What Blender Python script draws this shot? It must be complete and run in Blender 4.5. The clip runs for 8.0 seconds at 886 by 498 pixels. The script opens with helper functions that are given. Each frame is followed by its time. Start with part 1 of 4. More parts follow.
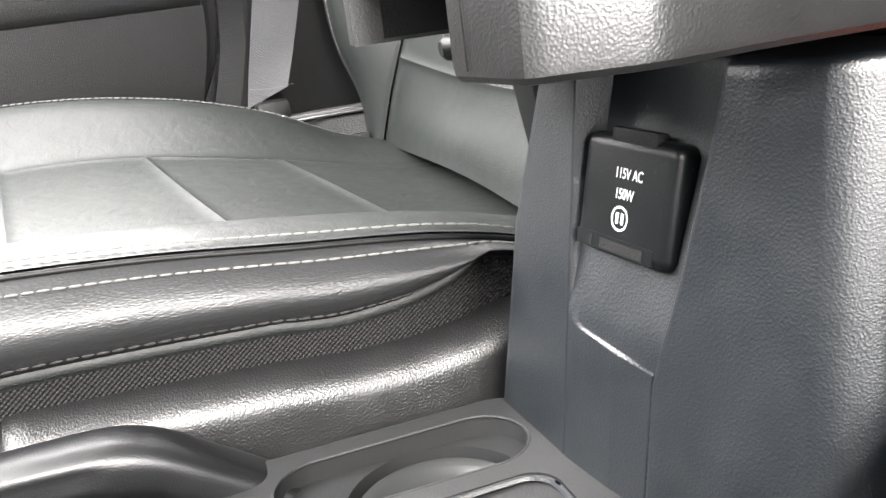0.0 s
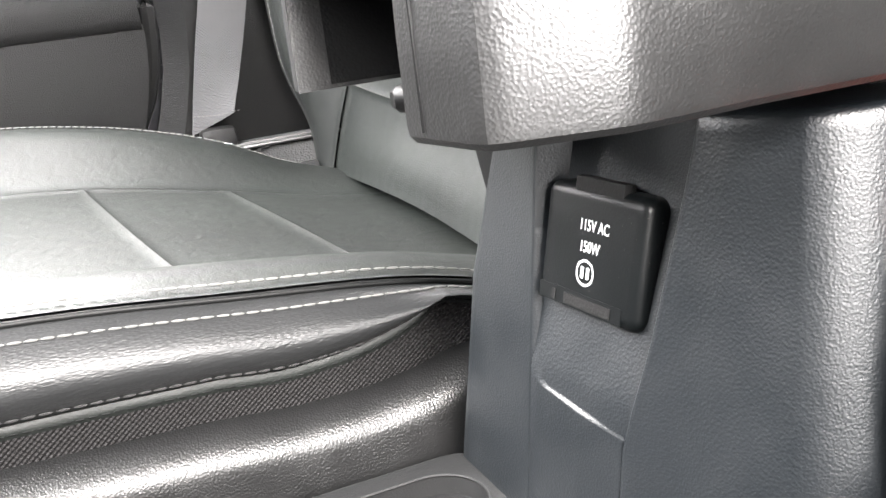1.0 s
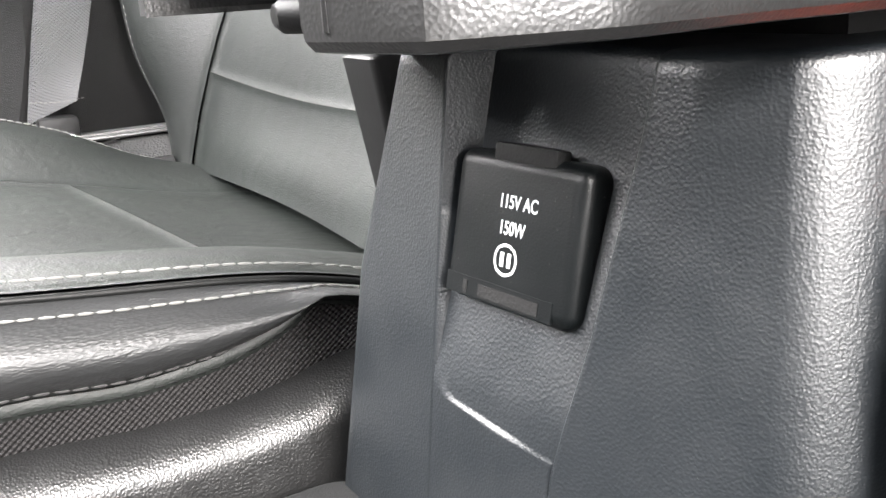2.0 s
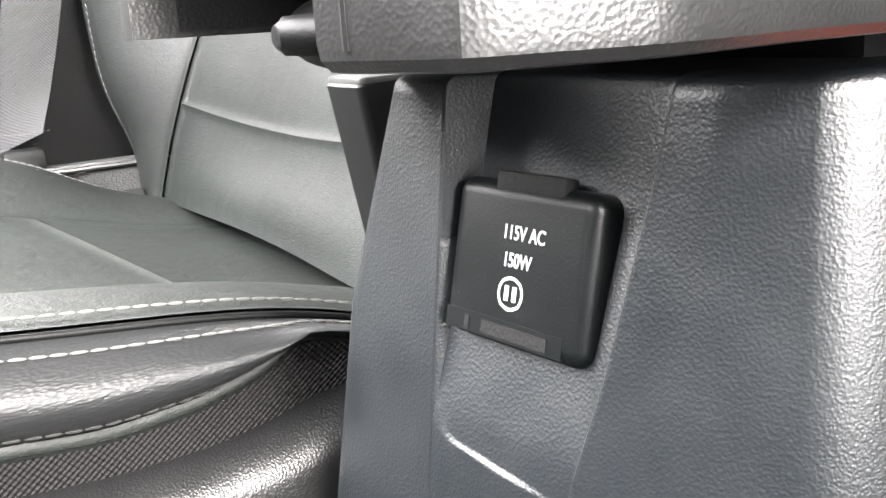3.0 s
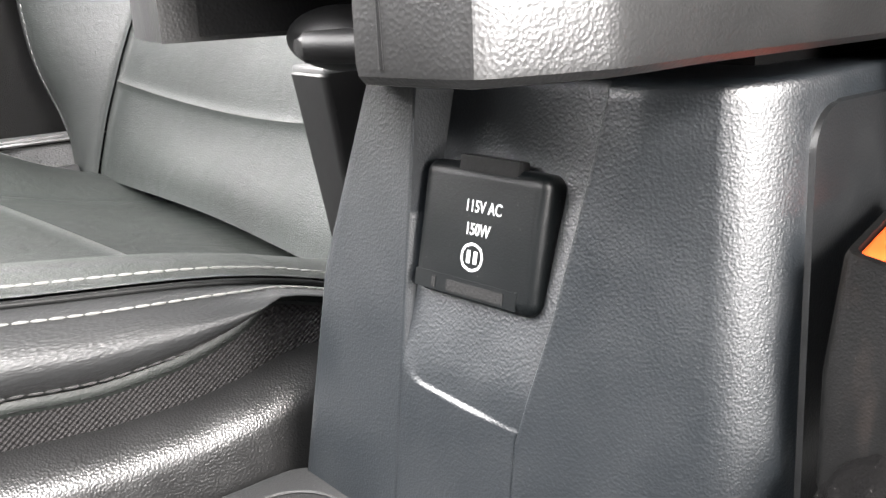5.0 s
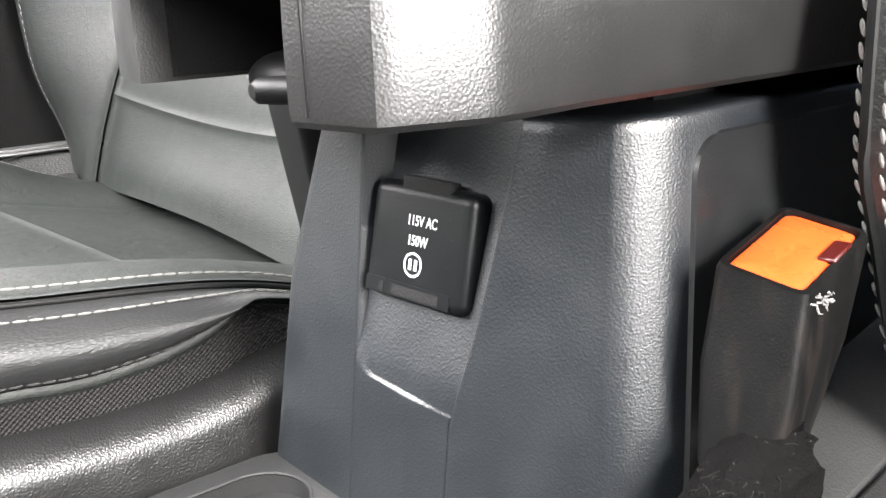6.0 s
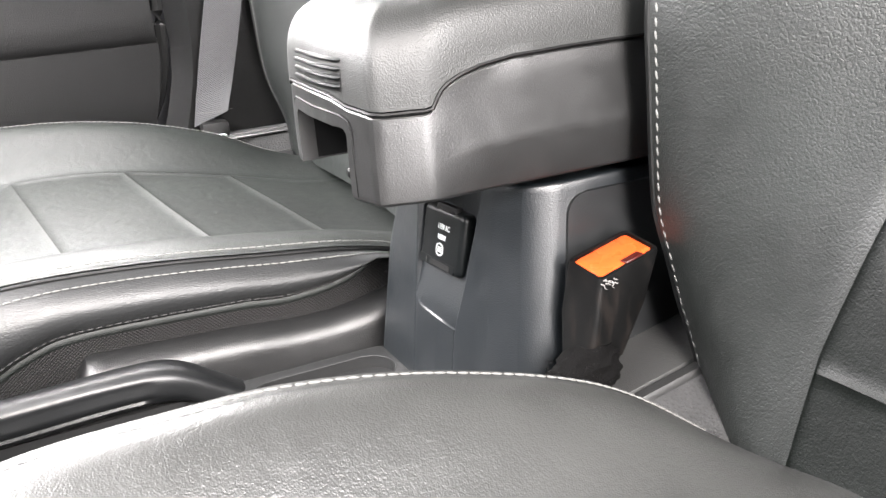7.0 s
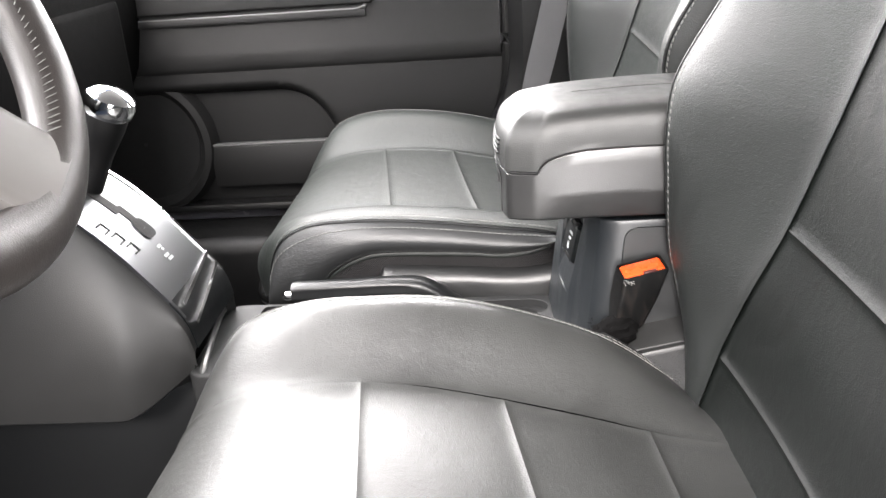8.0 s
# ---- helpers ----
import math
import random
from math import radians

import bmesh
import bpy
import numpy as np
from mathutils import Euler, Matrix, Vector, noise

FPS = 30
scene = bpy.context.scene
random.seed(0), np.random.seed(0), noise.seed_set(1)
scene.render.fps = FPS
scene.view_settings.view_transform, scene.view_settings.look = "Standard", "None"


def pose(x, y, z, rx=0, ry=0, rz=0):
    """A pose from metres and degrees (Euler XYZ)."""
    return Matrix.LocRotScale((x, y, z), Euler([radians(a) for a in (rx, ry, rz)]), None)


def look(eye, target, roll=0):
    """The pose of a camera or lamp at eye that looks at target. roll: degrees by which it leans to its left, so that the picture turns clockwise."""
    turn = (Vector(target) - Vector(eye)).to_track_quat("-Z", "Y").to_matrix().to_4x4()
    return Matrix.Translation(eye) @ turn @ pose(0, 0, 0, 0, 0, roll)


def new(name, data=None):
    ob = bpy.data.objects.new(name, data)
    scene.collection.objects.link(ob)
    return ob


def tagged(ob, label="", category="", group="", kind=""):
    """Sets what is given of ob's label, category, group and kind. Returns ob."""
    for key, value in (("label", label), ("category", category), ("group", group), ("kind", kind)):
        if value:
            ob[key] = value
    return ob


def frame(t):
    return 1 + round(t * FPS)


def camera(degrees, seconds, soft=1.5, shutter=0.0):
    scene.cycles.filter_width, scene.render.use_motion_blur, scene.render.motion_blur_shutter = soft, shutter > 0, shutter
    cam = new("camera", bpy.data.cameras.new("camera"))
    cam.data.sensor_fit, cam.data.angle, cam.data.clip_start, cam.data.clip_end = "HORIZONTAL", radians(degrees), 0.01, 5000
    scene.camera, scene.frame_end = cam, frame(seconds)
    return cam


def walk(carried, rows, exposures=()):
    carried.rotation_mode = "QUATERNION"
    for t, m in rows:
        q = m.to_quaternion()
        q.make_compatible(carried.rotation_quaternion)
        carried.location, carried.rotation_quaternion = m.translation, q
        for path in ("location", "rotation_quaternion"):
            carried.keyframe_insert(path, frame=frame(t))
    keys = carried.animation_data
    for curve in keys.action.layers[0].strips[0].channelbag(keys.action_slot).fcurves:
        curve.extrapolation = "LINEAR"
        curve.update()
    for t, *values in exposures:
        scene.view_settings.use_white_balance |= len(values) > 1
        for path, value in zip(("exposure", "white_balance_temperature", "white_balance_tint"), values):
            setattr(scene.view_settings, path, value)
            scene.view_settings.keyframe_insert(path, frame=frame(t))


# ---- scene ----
cam = camera(53.9, 8.0)
PATH = [
    (0, (-0.074, -0.188, 0.507), (0.384, 1.306, 0.010), -7.3),
    (0.5, (-0.0644, -0.1671, 0.5115), (0.4681, 1.3076, 0.0313), -7.35),
    (1, (-0.0662, -0.1667, 0.5135), (0.4816, 1.3034, 0.0351), -7.0),
    (1.5, (-0.0679, -0.1492, 0.504), (0.5421, 1.2991, 0.0344), -5.64),
    (2, (-0.0562, -0.1179, 0.4898), (0.7274, 1.2427, 0.0182), -3.63),
    (3.5, (-0.0631, -0.104, 0.4878), (0.8258, 1.2134, 0.0812), -3.46),
    (4, (-0.0728, -0.1044, 0.489), (0.8883, 1.1415, 0.0276), -2.42),
    (5.5, (-0.099, -0.147, 0.503), (0.871, 1.089, 0.032), -2.3),
    (6, (-0.101, -0.169, 0.510), (0.868, 1.071, 0.045), -2.2),
    (6.5, (-0.116, -0.243, 0.537), (0.729, 1.081, 0.064), -2.9),
    (7, (-0.141, -0.427, 0.614), (0.464, 0.991, 0.052), -4.6),
    (7.2, (-0.132, -0.505, 0.661), (0.287, 0.960, 0.056), -6.5),
    (7.5, (-0.081, -0.630, 0.706), (0.074, 0.885, 0.098), -5.9),
    (7.8, (-0.028, -0.757, 0.756), (-0.079, 0.771, 0.162), -4.9),
    (8, (0.001, -0.827, 0.776), (-0.125, 0.691, 0.170), -4.1),
]
walk(cam, [(t, look(eye, target, roll)) for t, eye, target, roll in PATH], [(0.0, 3.24, 6700, 12), (0.5, 3.43, 6700, 12), (2.2, 3.45, 6700, 12), (3.4, 3.78, 6700, 12), (4.3, 3.74, 6700, 12), (5.5, 3.48, 6700, 12), (6.2, 3.44, 6700, 12), (6.6, 3.50, 6700, 13), (7.0, 3.15, 6700, 13), (7.5, 2.95, 6700, 13), (8.0, 2.63, 6700, 13)])

# ---------------------------------------------------------------- light
world = bpy.data.worlds.new("sky")
scene.world = world
world.use_nodes = True
wn = world.node_tree.nodes
sky = wn.new("ShaderNodeTexSky")
sky.sky_type, sky.sun_disc = "NISHITA", False
sky.sun_elevation, sky.sun_rotation = radians(33), radians(-170)
wn["Background"].inputs["Strength"].default_value = 0.05
world.node_tree.links.new(sky.outputs[0], wn["Background"].inputs[0])

sun = new("sun", bpy.data.lights.new("sun", "SUN"))
sun.data.energy, sun.data.angle, sun.data.color = 1.1, radians(14), (1.0, 0.98, 0.955)
sun.matrix_world = look((-0.45, -2.6, 2.0), (0, 0, 0.3))


def window_light(name, eye, target, wide, high, watts, colour=(1, 1, 1)):
    """The sky's light at a window's opening."""
    ob = new(name, bpy.data.lights.new(name, "AREA"))
    ob.data.shape, ob.data.size, ob.data.size_y, ob.data.energy, ob.data.color = "RECTANGLE", wide, high, watts, colour
    ob.matrix_world = look(eye, target)
    return ob


window_light("windscreen_light", (-0.69, 0.053, 1.09), (0.1, 0.053, 0.25), 1.25, 0.52, 10.5)
window_light("passenger_window_light", (0.20, 0.87, 0.96), (0.20, -0.2, 0.35), 2.1, 0.34, 16.5)
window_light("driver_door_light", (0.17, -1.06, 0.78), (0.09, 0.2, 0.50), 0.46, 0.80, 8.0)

# ---------------------------------------------------------------- materials
def material(name, base, rough=0.5, metal=0.0, grain=0.0, cell=0.0012, mottle=0.15, wrinkle=0.0, wrinkle_size=0.02,
             rough_var=0.04, crackle=0.0, crackle_size=0.004, weave=0.0, dust=0.0, coat=0.0, spec=0.5, stretch=(1, 1, 1), smear=0.0):
    """A procedural surface: fine grain of a cell size in metres, larger mottling, creases, a weave, specks of dust."""
    m = bpy.data.materials.new(name)
    m.use_nodes = True
    nt = m.node_tree
    n, l = nt.nodes, nt.links
    bsdf = n["Principled BSDF"]
    bsdf.inputs["Metallic"].default_value = metal
    bsdf.inputs["Specular IOR Level"].default_value = spec
    bsdf.inputs["Coat Weight"].default_value = coat
    tc = n.new("ShaderNodeTexCoord")
    mp = n.new("ShaderNodeMapping")
    mp.inputs["Scale"].default_value = stretch
    l.new(tc.outputs["Object"], mp.inputs["Vector"])
    vec = mp.outputs["Vector"]

    def noise_tex(scale, detail=3, dist=0.0):
        t = n.new("ShaderNodeTexNoise")
        t.inputs["Scale"].default_value, t.inputs["Detail"].default_value = scale, detail
        t.inputs["Distortion"].default_value = dist
        l.new(vec, t.inputs["Vector"])
        return t.outputs["Fac"]

    def ramp(src, lo, hi, a, b):
        r = n.new("ShaderNodeMapRange")
        r.inputs["From Min"].default_value, r.inputs["From Max"].default_value = lo, hi
        r.inputs["To Min"].default_value, r.inputs["To Max"].default_value = a, b
        l.new(src, r.inputs["Value"])
        return r.outputs["Result"]

    def mixed(fac, ca, cb, blend="MIX"):
        x = n.new("ShaderNodeMix")
        x.data_type, x.blend_type = "RGBA", blend
        if isinstance(fac, float):
            x.inputs[0].default_value = fac
        else:
            l.new(fac, x.inputs[0])
        for k, c in ((6, ca), (7, cb)):
            if isinstance(c, tuple):
                x.inputs[k].default_value = (*c, 1)
            else:
                l.new(c, x.inputs[k])
        return x.outputs[2]

    big, mid = noise_tex(9), noise_tex(70, 4)
    dark = tuple(c * (1 - mottle) for c in base)
    light = tuple(min(1, c * (1 + mottle)) for c in base)
    colour = mixed(ramp(big, 0.35, 0.65, 0, 1), dark, light)
    colour = mixed(ramp(mid, 0.4, 0.62, 0.0, 0.2), colour, light)
    if dust:
        colour = mixed(ramp(noise_tex(1100, 2), 0.71, 0.77, 0.0, dust), colour, (0.45, 0.43, 0.4))
    if smear:
        # rubbed-in streaks of brown dust
        sm = n.new("ShaderNodeMapping")
        sm.inputs["Scale"].default_value = (1.0, 1.0, 0.3)
        l.new(tc.outputs["Object"], sm.inputs["Vector"])
        st = n.new("ShaderNodeTexNoise")
        st.inputs["Scale"].default_value, st.inputs["Detail"].default_value = 130, 6
        l.new(sm.outputs["Vector"], st.inputs["Vector"])
        colour = mixed(ramp(st.outputs["Fac"], 0.52, 0.68, 0.0, smear), colour, (0.09, 0.066, 0.055))
    l.new(colour, bsdf.inputs["Base Color"])
    l.new(ramp(mid, 0.3, 0.7, max(0.03, rough - rough_var), min(1, rough + rough_var)), bsdf.inputs["Roughness"])
    normal = None

    def bump(height, strength, dist):
        nonlocal normal
        b = n.new("ShaderNodeBump")
        b.inputs["Strength"].default_value, b.inputs["Distance"].default_value = strength, dist
        l.new(height, b.inputs["Height"])
        if normal:
            l.new(normal, b.inputs["Normal"])
        normal = b.outputs["Normal"]

    if grain:
        v = n.new("ShaderNodeTexVoronoi")
        v.feature = "SMOOTH_F1"
        v.inputs["Scale"].default_value = 1 / cell
        v.inputs["Smoothness"].default_value = 0.5
        warp = n.new("ShaderNodeTexNoise")
        warp.inputs["Scale"].default_value = 0.35 / cell
        l.new(vec, warp.inputs["Vector"])
        add = n.new("ShaderNodeVectorMath")
        add.operation = "MULTIPLY_ADD"
        add.inputs[1].default_value = (cell * 0.8,) * 3
        l.new(warp.outputs["Color"], add.inputs[0])
        l.new(vec, add.inputs[2])
        l.new(add.outputs[0], v.inputs["Vector"])
        bump(v.outputs["Distance"], grain, cell * 0.35)
    if wrinkle:
        bump(noise_tex(1 / wrinkle_size, 5, 0.6), wrinkle, wrinkle_size * 0.12)
    if crackle:
        # creases between small irregular pebbles, stronger in worn patches
        v = n.new("ShaderNodeTexVoronoi")
        v.feature = "DISTANCE_TO_EDGE"
        v.inputs["Scale"].default_value = 1 / crackle_size
        warp = n.new("ShaderNodeTexNoise")
        warp.inputs["Scale"].default_value, warp.inputs["Detail"].default_value = 0.5 / crackle_size, 3
        l.new(vec, warp.inputs["Vector"])
        add = n.new("ShaderNodeVectorMath")
        add.operation = "MULTIPLY_ADD"
        add.inputs[1].default_value = (crackle_size * 1.6,) * 3
        l.new(warp.outputs["Color"], add.inputs[0])
        l.new(vec, add.inputs[2])
        l.new(add.outputs[0], v.inputs["Vector"])
        worn = n.new("ShaderNodeMath")
        worn.operation = "MULTIPLY"
        l.new(ramp(v.outputs["Distance"], 0.0, 0.22, 0.0, 1.0), worn.inputs[0])
        l.new(ramp(noise_tex(14), 0.35, 0.6, 0.25, 1.0), worn.inputs[1])
        bump(worn.outputs[0], crackle, crackle_size * 0.06)
    if weave:
        w = n.new("ShaderNodeTexWave")
        w.inputs["Scale"].default_value = weave
        w.bands_direction = "DIAGONAL"
        l.new(vec, w.inputs["Vector"])
        bump(w.outputs["Fac"], 0.8, 0.0008)
        cross = n.new("ShaderNodeMapping")
        cross.inputs["Scale"].default_value = (-1.0, 1.0, 1.3)
        l.new(vec, cross.inputs["Vector"])
        w = n.new("ShaderNodeTexWave")
        w.inputs["Scale"].default_value = weave
        w.bands_direction = "DIAGONAL"
        l.new(cross.outputs["Vector"], w.inputs["Vector"])
        bump(w.outputs["Fac"], 0.8, 0.0008)
    if normal:
        l.new(normal, bsdf.inputs["Normal"])
    return m


LEATHER = material("black_leather", (0.0076, 0.0088, 0.0082), 0.49, spec=0.42, grain=0.45, cell=0.0009, wrinkle=0.25, wrinkle_size=0.009, crackle=0.5, crackle_size=0.0028, mottle=0.2, dust=0.04)
SMOOTH_LEATHER = material("smooth_black_leather", (0.0078, 0.0096, 0.0085), 0.53, spec=0.33, grain=0.34, cell=0.0009, wrinkle=0.45, wrinkle_size=0.014, crackle=0.22, crackle_size=0.0042, mottle=0.2, dust=0.06)
CREASED = material("creased_black_leather", (0.0140, 0.0145, 0.0148), 0.40, grain=0.4, cell=0.0010, wrinkle=0.2, wrinkle_size=0.006, crackle=0.4, crackle_size=0.0045, stretch=(0.5, 1, 1.4), spec=0.42)
RIM_LEATHER = material("worn_grey_leather", (0.014, 0.0118, 0.0108), 0.45, grain=0.3, cell=0.0012, wrinkle=0.15, wrinkle_size=0.01, mottle=0.2)
PLASTIC = material("grained_black_plastic", (0.0039, 0.0053, 0.0066), 0.41, grain=0.36, cell=0.0008, crackle=0.12, crackle_size=0.0013, mottle=0.08, dust=0.05, spec=0.60)
TRIM_PLASTIC = material("coarse_grained_black_plastic", (0.0070, 0.0071, 0.0072), 0.36, grain=0.5, cell=0.0009, mottle=0.08, dust=0.03, spec=0.6)
FINE_PLASTIC = material("fine_grained_black_plastic", (0.0048, 0.0052, 0.0056), 0.38, grain=0.25, cell=0.0007, mottle=0.08, dust=0.04)
BIN_PLASTIC = material("grey_grained_plastic", (0.0085, 0.0085, 0.0085), 0.34, grain=0.28, cell=0.0008, mottle=0.06, spec=0.8)
COVER_PLASTIC = material("smooth_black_plastic", (0.0014, 0.0019, 0.0021), 0.42, grain=0.15, cell=0.0006, mottle=0.1, dust=0.07, spec=0.15)
GLOSS = material("glossy_black_plastic", (0.0025, 0.0025, 0.0025), 0.2, mottle=0.1)
DOOR_PLASTIC = material("dark_grey_door_plastic", (0.0022, 0.0022, 0.0022), 0.46, grain=0.9, cell=0.0010, mottle=0.15, spec=0.22)
FLOOR_CARPET = material("grey_floor_carpet", (0.05, 0.05, 0.05), 0.95, grain=0.9, cell=0.0022, mottle=0.3, spec=0.2)
CARPET = material("dark_carpet", (0.028, 0.028, 0.028), 0.95, grain=0.9, cell=0.0022, mottle=0.4, spec=0.2, dust=0.25)
FABRIC = material("ribbed_dark_fabric", (0.0118, 0.0110, 0.0112), 0.75, weave=230, mottle=0.15, spec=0.25)
WEBBING = material("grey_belt_webbing", (0.080, 0.080, 0.082), 0.75, weave=190, mottle=0.06, spec=0.3)
THREAD = material("pale_grey_thread", (0.115, 0.115, 0.11), 0.75, mottle=0.2, spec=0.2)
DARK_THREAD = material("dark_thread", (0.022, 0.022, 0.022), 0.75, mottle=0.2)
ORANGE = material("orange_plastic", (0.56, 0.058, 0.011), 0.27, mottle=0.06)
RED = material("red_plastic", (0.035, 0.003, 0.002), 0.4, mottle=0.1)
WHITE_PRINT = material("white_print", (0.34, 0.36, 0.355), 0.6, mottle=0.05)
CHROME = material("chrome", (0.8, 0.8, 0.8), 0.1, metal=1.0, mottle=0.03, rough_var=0.04)
SILVER = material("satin_silver_paint", (0.062, 0.064, 0.067), 0.32, metal=0.85, mottle=0.02, rough_var=0.01)
GREY_SPOKE = material("satin_grey_spoke", (0.070, 0.066, 0.063), 0.40, mottle=0.04)
GREY_TRIM = material("grey_satin_plastic", (0.05, 0.05, 0.05), 0.35, mottle=0.08)
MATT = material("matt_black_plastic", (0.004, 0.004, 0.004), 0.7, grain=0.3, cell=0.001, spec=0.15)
WORN = material("worn_black_plastic", (0.0010, 0.0010, 0.0010), 0.5, grain=0.25, cell=0.0006, wrinkle=0.15, wrinkle_size=0.005, mottle=0.5, dust=0.06, spec=0.2, smear=0.05)
SHADED_LEATHER = material("shaded_green_black_leather", (0.0015, 0.0024, 0.0019), 0.48, spec=0.24, grain=0.4, cell=0.0009, wrinkle=0.25, wrinkle_size=0.015, crackle=0.3, crackle_size=0.0035, mottle=0.2)
GREY_GRAIN = material("grey_grained_cover_plastic", (0.0200, 0.0200, 0.0196), 0.5, grain=0.6, cell=0.0009, mottle=0.15, spec=0.4)
GAP_TRIM = material("dark_satin_strip", (0.013, 0.013, 0.013), 0.4, grain=0.4, cell=0.001, mottle=0.15, spec=0.4)
BACK_LEATHER = material("green_black_leather", (0.0082, 0.0100, 0.0091), 0.47, spec=0.38, grain=0.6, cell=0.0009, wrinkle=0.2, wrinkle_size=0.012, crackle=0.75, crackle_size=0.0024, mottle=0.2)
TRAY = material("matt_black_tray_plastic", (0.0135, 0.0138, 0.014), 0.58, grain=0.45, cell=0.0007, mottle=0.1, spec=0.25, dust=0.06)
DUSTY = material("dusty_brown_black_cloth", (0.0022, 0.0018, 0.0017), 0.9, grain=1.0, cell=0.0009, wrinkle=0.4, wrinkle_size=0.004, mottle=0.7, spec=0.2, dust=0.15)
VINYL = material("grey_black_vinyl", (0.0140, 0.0145, 0.0140), 0.48, spec=0.46, grain=0.5, cell=0.0009, wrinkle=0.1, wrinkle_size=0.006, mottle=0.12, dust=0.04)
# Near-black base: the shadow over the dashboard is put into this colour.
DASH_SHADE = material("dull_shaded_plastic", (0.0007, 0.0007, 0.0007), 0.9, grain=0.2, cell=0.001, spec=0.03)
BLACK = material("deep_black_plastic", (0.0013, 0.0013, 0.0014), 0.5, grain=0.15, cell=0.0007, spec=0.2, dust=0.03)
WORN_LEATHER = material("worn_black_leather", (0.0260, 0.0265, 0.0255), 0.39, spec=0.5, grain=0.42, cell=0.0009, wrinkle=0.38, wrinkle_size=0.008, crackle=0.36, crackle_size=0.0028, mottle=0.25, dust=0.06)
CHEEK = material("grey_black_soft_plastic", (0.0125, 0.0125, 0.0123), 0.5, grain=0.4, cell=0.0009, mottle=0.1, spec=0.4)
CUP = material("grey_satin_rubber", (0.022, 0.023, 0.0225), 0.34, grain=0.1, cell=0.001, mottle=0.2, dust=0.1)
RUBBER = material("black_rubber", (0.008, 0.008, 0.008), 0.55, grain=0.2, cell=0.001, spec=0.35)
LINT = material("grey_lint", (0.16, 0.155, 0.15), 0.95, mottle=0.3, spec=0.1)
FLUFF = material("brown_black_fluff", (0.0011, 0.0010, 0.0010), 0.9, grain=1.0, cell=0.0011, mottle=0.6, spec=0.08, dust=0.12)
HEADLINER = material("grey_headliner", (0.07, 0.07, 0.07), 0.9, grain=0.2, cell=0.002, mottle=0.05)
PAINT = material("dark_car_paint", (0.05, 0.05, 0.055), 0.25, coat=0.5, mottle=0.03)
SKY_BLOCK = material("sky_block_grey", (0.06, 0.06, 0.06), 0.9, grain=0.3, cell=0.004, mottle=0.2)
PIPING = material("plain_black_piping", (0.003, 0.0033, 0.0033), 0.5, grain=0.15, cell=0.001, spec=0.25)
CONCRETE = material("grey_concrete", (0.10, 0.10, 0.10), 0.9, grain=0.3, cell=0.004, mottle=0.15)


# ---------------------------------------------------------------- mesh helpers
def link_mesh(name, bm, mat, smooth=True, angle=40):
    me = bpy.data.meshes.new(name)
    bmesh.ops.recalc_face_normals(bm, faces=bm.faces)
    bm.to_mesh(me)
    bm.free()
    me.materials.append(mat)
    if smooth:
        me.shade_smooth()
        me.set_sharp_from_angle(angle=radians(angle))
    return new(name, me)


def hang(ob, parent):
    ob.parent = parent
    up = Matrix.Identity(4)
    p = parent
    while p is not None:
        up = p.matrix_basis @ up if p.parent is None else p.matrix_parent_inverse @ p.matrix_basis @ up
        p = p.parent
    ob.matrix_parent_inverse = up.inverted()
    return ob


def part(name, bm, mat, parent, label="", smooth=True, angle=40):
    ob = hang(link_mesh(name, bm, mat, smooth, angle), parent)
    if label:
        ob["label"] = label
    return ob


def thing(name, base, label, category, group="", kind=""):
    ob = new(name)
    ob.empty_display_size = 0.05
    ob.matrix_basis = Matrix.Translation(base)
    return tagged(ob, label, category, group, kind)


def lone(name, bm, mat, label, category, kind="", group="", angle=40):
    return tagged(link_mesh(name, bm, mat, True, angle), label, category, group, kind)


def sheet(rows, bm=None, close_u=False, close_v=False, cap=False):
    """Faces over a grid of points; rows of equal length. cap: fills the first and the last row."""
    bm = bm or bmesh.new()
    vs = [[bm.verts.new(p) for p in r] for r in rows]
    nr, nc = len(vs), len(vs[0])
    for i in range(nr if close_v else nr - 1):
        for j in range(nc if close_u else nc - 1):
            a, b, c, d = vs[i][j], vs[i][(j + 1) % nc], vs[(i + 1) % nr][(j + 1) % nc], vs[(i + 1) % nr][j]
            bm.faces.new((a, b, c, d))
    if cap:
        bm.faces.new(vs[0])
        bm.faces.new(list(reversed(vs[-1])))
    return bm


def solid(bm, t):
    """Gives an open sheet a thickness."""
    bmesh.ops.recalc_face_normals(bm, faces=bm.faces)
    bmesh.ops.solidify(bm, geom=bm.faces[:], thickness=t)
    return bm


def box(lo, hi, r=0.003, seg=2, bm=None, m=None):
    bm2 = bmesh.new()
    bmesh.ops.create_cube(bm2, size=1)
    c = [(a + b) / 2 for a, b in zip(lo, hi)]
    s = [abs(b - a) for a, b in zip(lo, hi)]
    for v in bm2.verts:
        v.co = Vector((v.co[k] * s[k] + c[k] for k in range(3)))
    if r:
        bmesh.ops.bevel(bm2, geom=bm2.edges[:], offset=min(r, min(s) * 0.45), segments=seg, profile=0.6, affect="EDGES")
    if m is not None:
        bmesh.ops.transform(bm2, matrix=m, verts=bm2.verts)
    return merge(bm, bm2)


def merge(bm, other):
    if bm is None:
        return other
    me = bpy.data.meshes.new("tmp")
    other.to_mesh(me)
    other.free()
    bm.from_mesh(me)
    bpy.data.meshes.remove(me)
    return bm


